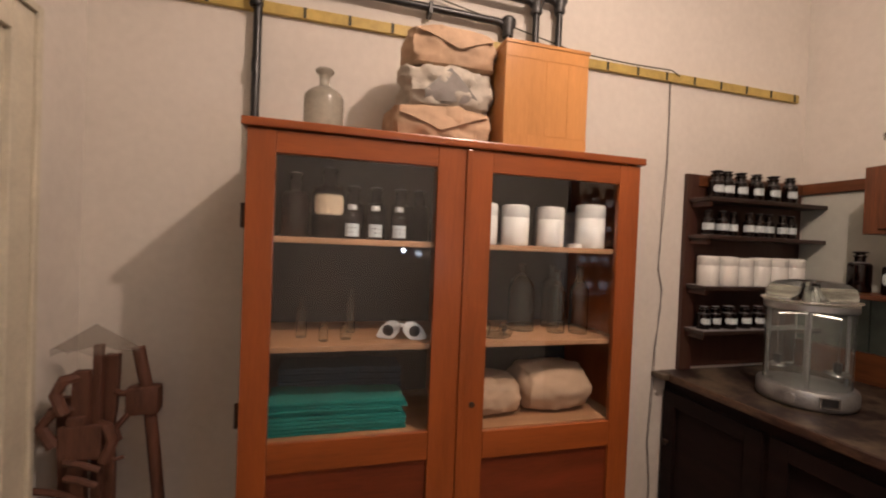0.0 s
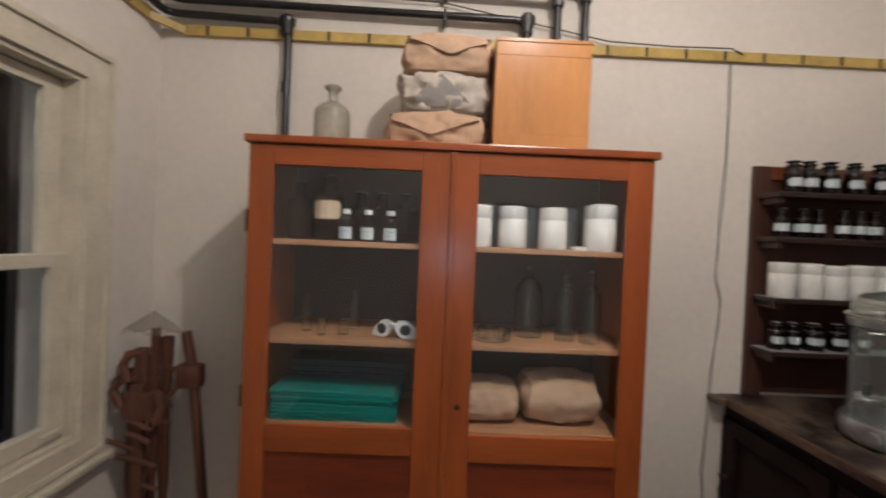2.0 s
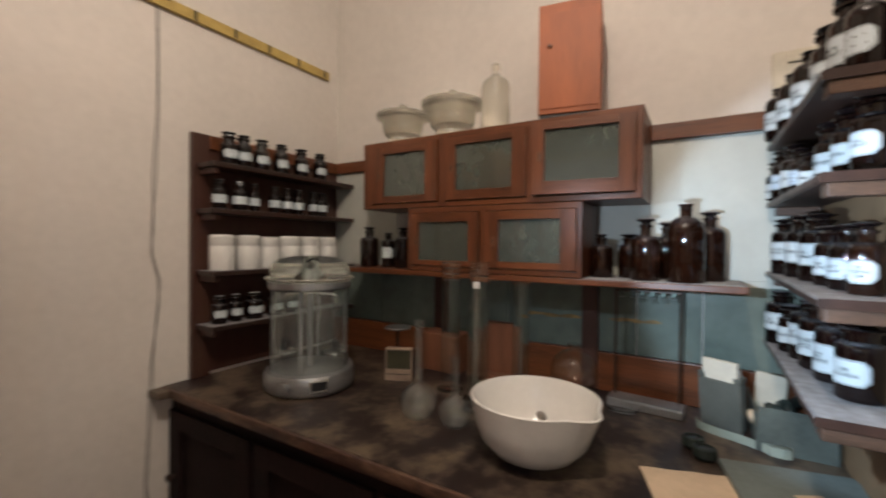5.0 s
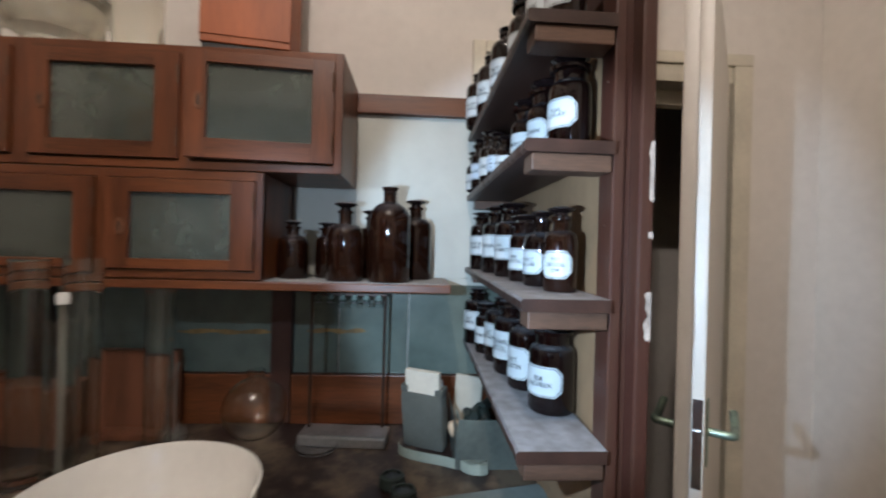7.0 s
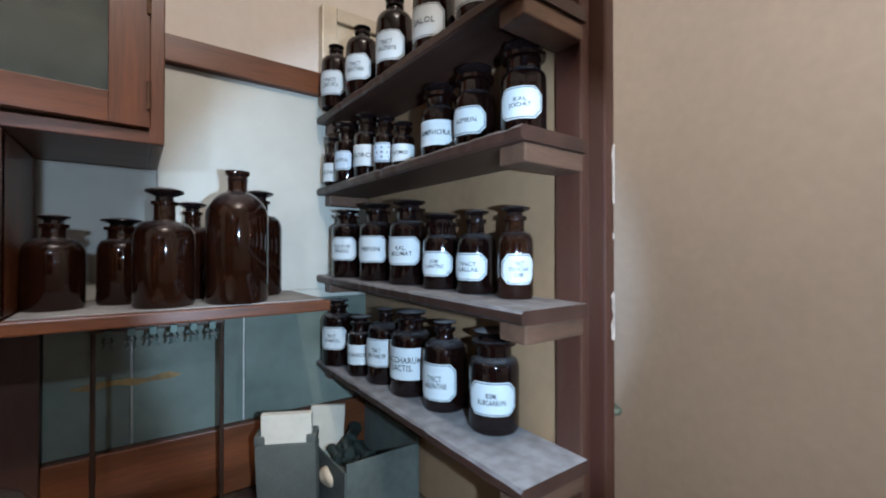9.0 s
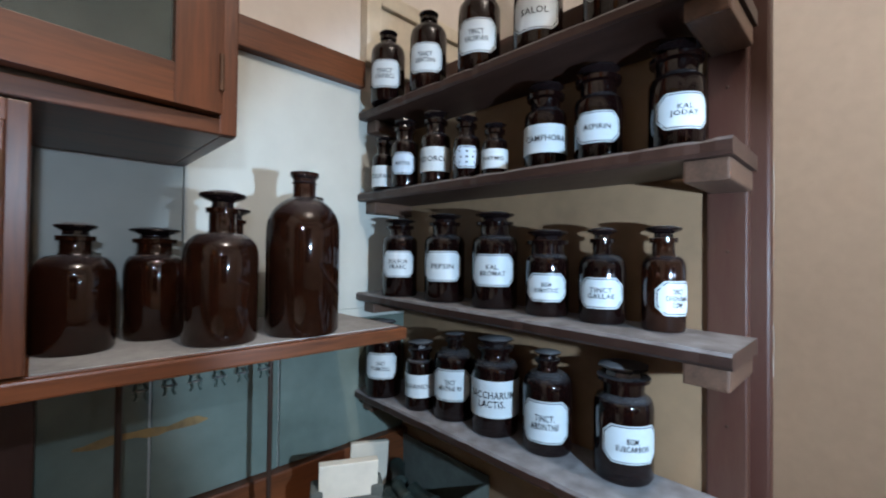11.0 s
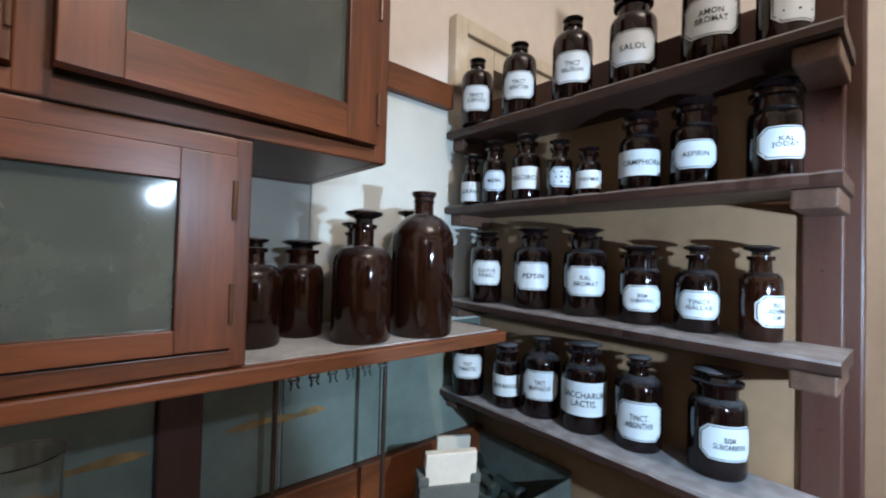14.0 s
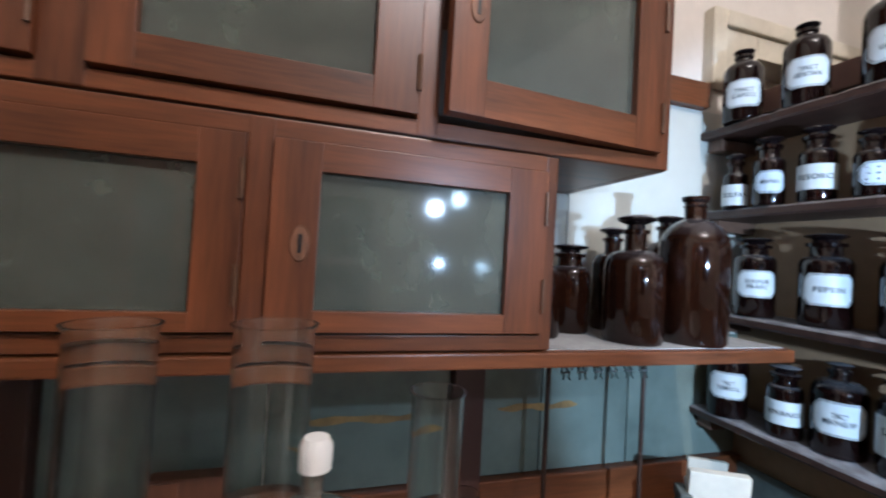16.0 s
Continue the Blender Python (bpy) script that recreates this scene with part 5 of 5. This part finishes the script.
def parcel(name, x0, x1, y0, y1, z0, z1, mat, seed, sag=0.014, words="bulging parcel in creased brown wrapping paper", parts=True):
    bm = bmesh.new()
    bmesh.ops.create_cube(bm, size=1)
    bmesh.ops.subdivide_edges(bm, edges=bm.edges[:], cuts=15, use_grid_fill=True)
    for v in bm.verts:
        p = v.co * 2
        q = Vector((p.x * math.sqrt(1 - 0.22 * p.y ** 2 - 0.10 * p.z ** 2), p.y * math.sqrt(1 - 0.22 * p.x ** 2 - 0.10 * p.z ** 2), p.z * math.sqrt(max(0.1, 1 - 0.20 * p.x ** 4 - 0.16 * p.y ** 4))))
        if not parts:
            q = Vector((q.x * math.sqrt(1 - 0.12 * p.z ** 2), q.y * math.sqrt(1 - 0.30 * p.z ** 2), q.z * math.sqrt(1 - 0.30 * p.y ** 2)))
        w = Vector(((x0 + x1) / 2 + q.x * (x1 - x0) / 2, (y0 + y1) / 2 + q.y * (y1 - y0) / 2, (z0 + z1) / 2 + q.z * (z1 - z0) / 2))
        crease = abs(noise.noise(w * 13 + Vector((seed, 0, 0)))) - abs(noise.noise(w * 27 + Vector((0, seed, 0)))) * 0.6
        w += (w - Vector(((x0 + x1) / 2, (y0 + y1) / 2, (z0 + z1) / 2))).normalized() * crease * sag
        w.z = max(z0, min(z1 + 0.01, w.z))
        v.co = w
    ob = thing(name, pose(0, 0, 0), words, "parcel", "wrapped parcels")
    part("wrapping", bm, mat, ob, smooth=True)
    def on_front(px, pz, out):
        k = math.sqrt(1 - 0.22 * px ** 2 - 0.10 * pz ** 2)
        zz = pz * math.sqrt(1 - 0.20 * px ** 4 - 0.16)
        xx = px * math.sqrt(1 - 0.22 - 0.10 * pz ** 2)
        return ((x0 + x1) / 2 + xx * (x1 - x0) / 2, (y0 + y1) / 2 - k * (y1 - y0) / 2 - out, (z0 + z1) / 2 + zz * (z1 - z0) / 2)

    if parts:
        rnd = random.Random(seed)
        middle, drop, up = rnd.uniform(-0.15, 0.15), rnd.uniform(0.95, 1.25), parts == "up"
        flap, rows = bmesh.new(), []
        for j in range(7):
            row = []
            for i in range(17):
                px = -0.96 + 1.92 * i / 16
                reach = 1 - abs(px - middle) / (1 + abs(middle))
                if up:
                    pz = -0.85 + 1.75 * reach * j / 6
                    px *= 0.75
                else:
                    pz = 0.98 - (0.22 + drop * reach) * j / 6
                wave = 0.005 * noise.noise((px * 3, pz * 3, seed))
                row.append(flap.verts.new(on_front(px, pz, 0.005 + 0.009 * j / 6 + wave)))
            rows.append(row)
        for j in range(6):
            for i in range(16):
                flap.faces.new((rows[j][i], rows[j][i + 1], rows[j + 1][i + 1], rows[j + 1][i]))
        bmesh.ops.recalc_face_normals(flap, faces=flap.faces[:])
        bmesh.ops.solidify(flap, geom=flap.faces[:], thickness=0.003)
        part("flap", flap, GREY_PAPER if up else mat, ob, "grey turned-up paper flap" if up else "folded paper flap", smooth=True)
    return ob


parcel("paper_parcel", 0.115, 0.478, 1.27, 1.56, CZ + 0.001, CZ + 0.125, KRAFT, 1.0, 0.03)
parcel("paper_parcel", 0.165, 0.475, 1.28, 1.56, CZ + 0.126, CZ + 0.262, CREAM_PAPER, 2.3, 0.045, "crumpled parcel in pale paper with a grey flap", parts="up")
parcel("paper_parcel", 0.165, 0.490, 1.28, 1.56, CZ + 0.263, CZ + 0.395, KRAFT, 4.1, 0.02)
ply = thing("plywood_box", pose(0, 0, 0), "glossy light plywood box on the cabinet", "box")
part("front_board", box(0.486, 0.803, 1.235, 1.247, CZ + 0.0005, CZ + 0.350, 0.001), LIGHT_WOOD, ply)
part("side_board", box(0.486, 0.498, 1.2475, 1.52, CZ + 0.0005, CZ + 0.349), LIGHT_WOOD, ply)
part("side_board", box(0.791, 0.803, 1.2475, 1.52, CZ + 0.0005, CZ + 0.349), LIGHT_WOOD, ply)
part("lid_board", box(0.484, 0.807, 1.231, 1.524, CZ + 0.3505, CZ + 0.362, 0.001), LIGHT_WOOD, ply)
part("veneer_panel", box(0.640, 0.722, 1.2338, 1.2348, CZ + 0.050, CZ + 0.305), LIGHT_WOOD, ply, "paler veneer panel")
part("veneer_panel", box(0.724, 0.801, 1.2338, 1.2348, CZ + 0.050, CZ + 0.305), LIGHT_WOOD, ply, "paler veneer panel")
part("veneer_strip", box(0.487, 0.802, 1.2336, 1.2348, CZ + 0.307, CZ + 0.349), LIGHT_WOOD, ply)
part("skirt", box(0.487, 0.802, 1.232, 1.2348, CZ + 0.001, CZ + 0.048), LIGHT_WOOD, ply)

# ---- inside the tall cabinet ----
B1, B2, B3 = 1.4955, 1.1685, 0.8825
bottle(-0.168, 1.33, B1, 0.042, 0.13, 0.205, 0.016, 0.022, bare=True, glass=AMBER_PLAIN, words="brown glass bottle behind the cabinet's glass", group="bottles in the cabinet")
bottle(-0.066, 1.335, B1, 0.053, 0.140, 0.228, 0.022, 0.030, "", 0, "cone", label_mat=PAPER, rows=0, glass=AMBER_PLAIN, words="round brown bottle with a buff paper label", group="bottles in the cabinet", frac=(0.52, 0.98))
for x in (0.005, 0.078, 0.155):
    ob = thing("medicine_bottle", pose(x, 1.285, B1), "small brown medicine bottle with a white cap", "bottle", "bottles in the cabinet")
    part("body", lathe([(0, 0), (0.023, 0), (0.025, 0.004), (0.025, 0.066), *arc(0.018, 0.066, 0.007, 0, 70, 4), (0.012, 0.080), (0.012, 0.092), (0, 0.092)], 20), AMBER, ob, smooth=True)
    part("cap", lathe([(0, 0.0925), (0.014, 0.0925), (0.014, 0.108), (0, 0.109)], 16), WHITE_PLASTIC, ob, "white cap", smooth=True)
    put_label(ob, 0.025, 0.05, 0.008, 0.048, "", plain=True, rows=2)
for x in (0.02, 0.10, 0.19, 0.26):
    bottle(x, 1.46, B1, 0.036, 0.12, 0.19, 0.018, 0.027, bare=True, words="dark bottle standing at the back of the cabinet", group="bottles in the cabinet")
for x, s in ((0.455, 0.98), (0.575, 0.98), (0.715, 0.98), (0.880, 1.10)):
    jar(x, 1.30, B1, s, group="white jars in the cabinet")
# back row of white jars, coloured as if in shade
for x, s in ((0.50, 1.1), (0.645, 1.06), (0.795, 1.1), (0.93, 1.0)):
    jar(x, 1.46, B1, s, CERAMIC_SHADED, "white ceramic jar with shade in its grey-blue colour, at the back of the shelf", "white jars in the cabinet")
clear("lidded_dish", [(0, 0), (0.026, 0), (0.027, 0.012), (0, 0.016)], pose(0.80, 1.27, B1), "small white dish beside the jars", "white jars in the cabinet", CERAMIC)
for x, y, r, h in ((-0.14, 1.36, 0.017, 0.13), (-0.07, 1.30, 0.014, 0.06), (0.0, 1.32, 0.018, 0.05), (0.02, 1.42, 0.016, 0.15), (0.49, 1.33, 0.018, 0.06), (0.56, 1.32, 0.02, 0.045)):
    clear("glass_vial", [(0, 0), (r, 0), (r, h * 0.7), (r * 0.45, h * 0.8), (r * 0.45, h * 0.95), (r * 0.7, h), (r * 0.35, h), (r * 0.3, h * 0.8), (r * 0.85, h * 0.68), (r * 0.85, 0.003), (0, 0.003)], pose(x, y, B2), "small clear glass vial on the cabinet's shelf", "vials in the cabinet", seg=16)
for x, y, r, h in ((0.67, 1.42, 0.052, 0.26), (0.79, 1.36, 0.034, 0.24), (0.875, 1.34, 0.036, 0.26), (0.83, 1.47, 0.04, 0.25)):
    clear("glass_bottle", [(0, 0), (r, 0), (r, h * 0.62), *[(r * math.cos(radians(a)), h * 0.62 + r * math.sin(radians(a))) for a in range(10, 70, 12)], (0.012, h * 0.85), (0.012, h * 0.96), (0.018, h), (0.014, h), (0.010, h * 0.86), (r * 0.9, h * 0.62), (r * 0.93, 0.004), (0, 0.004)], pose(x, y, B2), "tall clear glass bottle on the cabinet's shelf", "glass bottles in the cabinet", seg=24)
clear("flat_glass_tray", [(0, 0), (0.07, 0), (0.075, 0.016), (0.072, 0.016), (0.068, 0.004), (0, 0.004)], pose(0.52, 1.34, B2), "flat glass tray with small pieces", "vials in the cabinet")
knobb = single("black_stopper", lathe([(0, 0), (0.012, 0), (0.016, 0.02), (0.012, 0.03), (0, 0.032)], 14), BLACK_PLASTIC, "small black stopper on the shelf", "stopper", smooth=True, m=pose(0.585, 1.38, B2))
mask = thing("goggles", pose(0.175, 1.28, B2, 0, 0, -14), "white metal goggles with dark round lenses", "goggles")
for side in (-1, 1):
    bm, outer = bmesh.new(), []
    shape = [(0.004, 0.046), (0.018, 0.060), (0.045, 0.058), (0.070, 0.036), (0.086, 0.006), (0.080, 0.0), (0.030, 0.0), (0.012, 0.018), (0.004, 0.032)]
    for depth in (0.0, 0.022):
        outer.append([bm.verts.new((side * x, depth + 0.28 * x + 0.10 * z, z)) for x, z in shape])
    bm.faces.new(outer[0])
    bm.faces.new(outer[1])
    for k in range(len(shape)):
        j = (k + 1) % len(shape)
        bm.faces.new((outer[0][k], outer[0][j], outer[1][j], outer[1][k]))
    bmesh.ops.recalc_face_normals(bm, faces=bm.faces[:])
    bmesh.ops.bevel(bm, geom=bm.edges[:], offset=0.004, segments=2, affect="EDGES")
    face = part("eye_frame", bm, WHITE_PLASTIC, mask, smooth=True)
    lens = part("lens", lathe([(0, 0), (0.018, 0), (0.019, 0.003), (0.016, 0.005), (0, 0.004)], 24), BLACK_PLASTIC, face, "dark round lens", smooth=True)
    lens.matrix_parent_inverse = pose(side * 0.043, 0.28 * 0.043 + 0.0025, 0.030, 95, 0, side * 15.6)
part("nose_bridge", tube([(-0.012, 0.002, 0.047), (0, -0.004, 0.053), (0.012, 0.002, 0.047)], 0.006, 8), WHITE_PLASTIC, mask, smooth=True)


def folded(name, x0, x1, y0, y1, z, n, mat, words, thick=0.0115, seed=1):
    ob = thing(name, pose(0, 0, 0), words, "cloth", "folded cloths")
    rnd = random.Random(seed)
    for k in range(n):
        bm = box(x0 + rnd.uniform(0, 0.008), x1 + rnd.uniform(-0.02, 0), y0 + rnd.uniform(0, 0.008), y1, z + k * thick, z + (k + 1) * thick - 0.0008, 0.0045)
        bmesh.ops.subdivide_edges(bm, edges=[e for e in bm.edges if abs(e.verts[0].co.x - e.verts[1].co.x) > 0.1], cuts=9)
        for v in bm.verts:
            v.co.z += 0.009 * (k / n) * noise.noise((v.co.x * 8, v.co.y * 5, 3.0 + seed)) - 0.16 * (k / n) * max(0, v.co.x - 0.02) ** 1.5
            v.co.y += 0.004 * noise.noise((v.co.x * 14, k * 1.7, 0))
        part("cloth_layer", bm, mat, ob, smooth=True)
    return ob


folded("folded_cloth", -0.232, 0.205, 1.262, 1.42, B3 + 0.0005, 9, TEAL_CLOTH, "stack of folded teal green cloths in the cabinet")
folded("folded_cloth", -0.22, 0.22, 1.435, 1.58, B3 + 0.0005, 14, NAVY_CLOTH, "stack of folded dark blue cloths at the back", seed=4)
parcel("paper_parcel", 0.395, 0.632, 1.262, 1.50, B3 + 0.0005, B3 + 0.132, KRAFT, 6.0, 0.022, parts=False)
parcel("paper_parcel", 0.640, 0.915, 1.262, 1.50, B3 + 0.0005, B3 + 0.165, KRAFT, 9.0, 0.022, parts=False)

# ---- wooden splints and stands in the corner by the window ----
crutch = thing("wooden_stand", pose(-0.74, 1.46, 0), "old reddish wooden stand with pegs and crossbars", "wooden stand")
for x, y, h, w, lean in ((-0.085, 0.02, 0.97, 0.024, 0.0), (-0.050, -0.03, 1.065, 0.022, 0.02), (-0.010, 0.0, 1.135, 0.013, 0.01), (0.018, 0.04, 1.095, 0.016, 0.0), (-0.02, -0.045, 0.93, 0.02, -0.01)):
    bm = box(-w, w, -0.014, 0.014, 0, h, 0.005)
    bmesh.ops.subdivide_edges(bm, edges=[e for e in bm.edges if abs(e.verts[0].co.z - e.verts[1].co.z) > 0.4], cuts=14)
    for v in bm.verts:
        v.co.x += lean * v.co.z + 0.007 * noise.noise((v.co.z * 5, x * 40, 0.0)) + v.co.x * 0.35 * noise.noise((v.co.z * 7, 2.0, x * 30))
    part("upright", bm, TOOL_WOOD, crutch).location = (x, y, 0)
for z, x0, x1, y in ((0.80, -0.055, 0.035, -0.06), (0.72, -0.15, -0.03, -0.05), (0.755, -0.05, 0.03, -0.065), (0.66, -0.10, 0.05, -0.05), (0.56, -0.07, 0.04, -0.03)):
    part("peg", tube([(x0, y, z), ((x0 + x1) / 2, y - 0.012, z - 0.004), (x1, y - 0.004, z - 0.03)], 0.010, 8), TOOL_WOOD, crutch, smooth=True)
for z, x0, dx in ((0.935, -0.075, 0.05), (1.03, -0.055, 0.035), (0.88, 0.035, -0.03)):
    part("bracket", tube([(x0 + dx * 0.6, -0.03, z + 0.015), (x0 - dx * 0.4, -0.045, z + 0.01), (x0 - dx * 0.9, -0.05, z - 0.03), (x0 - dx * 0.2, -0.055, z - 0.09)], 0.017, 8), TOOL_WOOD, crutch, smooth=True)
part("clamp_board", box(-0.075, 0.035, -0.062, -0.046, 0.80, 0.905, 0.006), TOOL_WOOD, crutch)
part("hook", tube([(0.030, -0.03, 0.86), (0.040, -0.035, 0.80), (0.065, -0.035, 0.785), (0.085, -0.03, 0.79)], 0.006, 8), TOOL_WOOD, crutch, smooth=True)
net = bmesh.new()
tip, ring = net.verts.new((-0.01, 0.0, 1.20)), [net.verts.new((-0.01 + 0.12 * math.cos(k * math.pi / 8), 0.03 * math.sin(k * math.pi / 8), 1.115 + 0.012 * math.sin(k * 1.9))) for k in range(16)]
for k in range(16):
    net.faces.new((tip, ring[k], ring[(k + 1) % 16]))
part("gauze", net, COBWEB, crutch, "thin dusty gauze over the tops")
arm = thing("carved_pole", pose(-0.635, 1.50, 0), "curved reddish wooden pole with a carved head", "wooden stand")
pole = tube([(0.10, 0, 0.0), (0.075, 0, 0.4), (0.040, 0, 0.75), (0.018, 0, 0.95), (-0.015, 0, 1.115)], 0.019, 10)
part("pole", pole, TOOL_WOOD, arm, smooth=True)
part("head", box(-0.042, 0.055, -0.03, 0.03, 0.895, 0.99, 0.018), TOOL_WOOD, arm, smooth=True)
part("hook", tube([(-0.03, -0.02, 0.905), (-0.06, -0.03, 0.865), (-0.05, -0.03, 0.825)], 0.010, 8), TOOL_WOOD, arm, smooth=True)
part("peg", tube([(-0.085, 0, 0.98), (-0.05, -0.015, 0.968), (0.0, -0.02, 0.985)], 0.010, 8), TOOL_WOOD, arm, smooth=True)
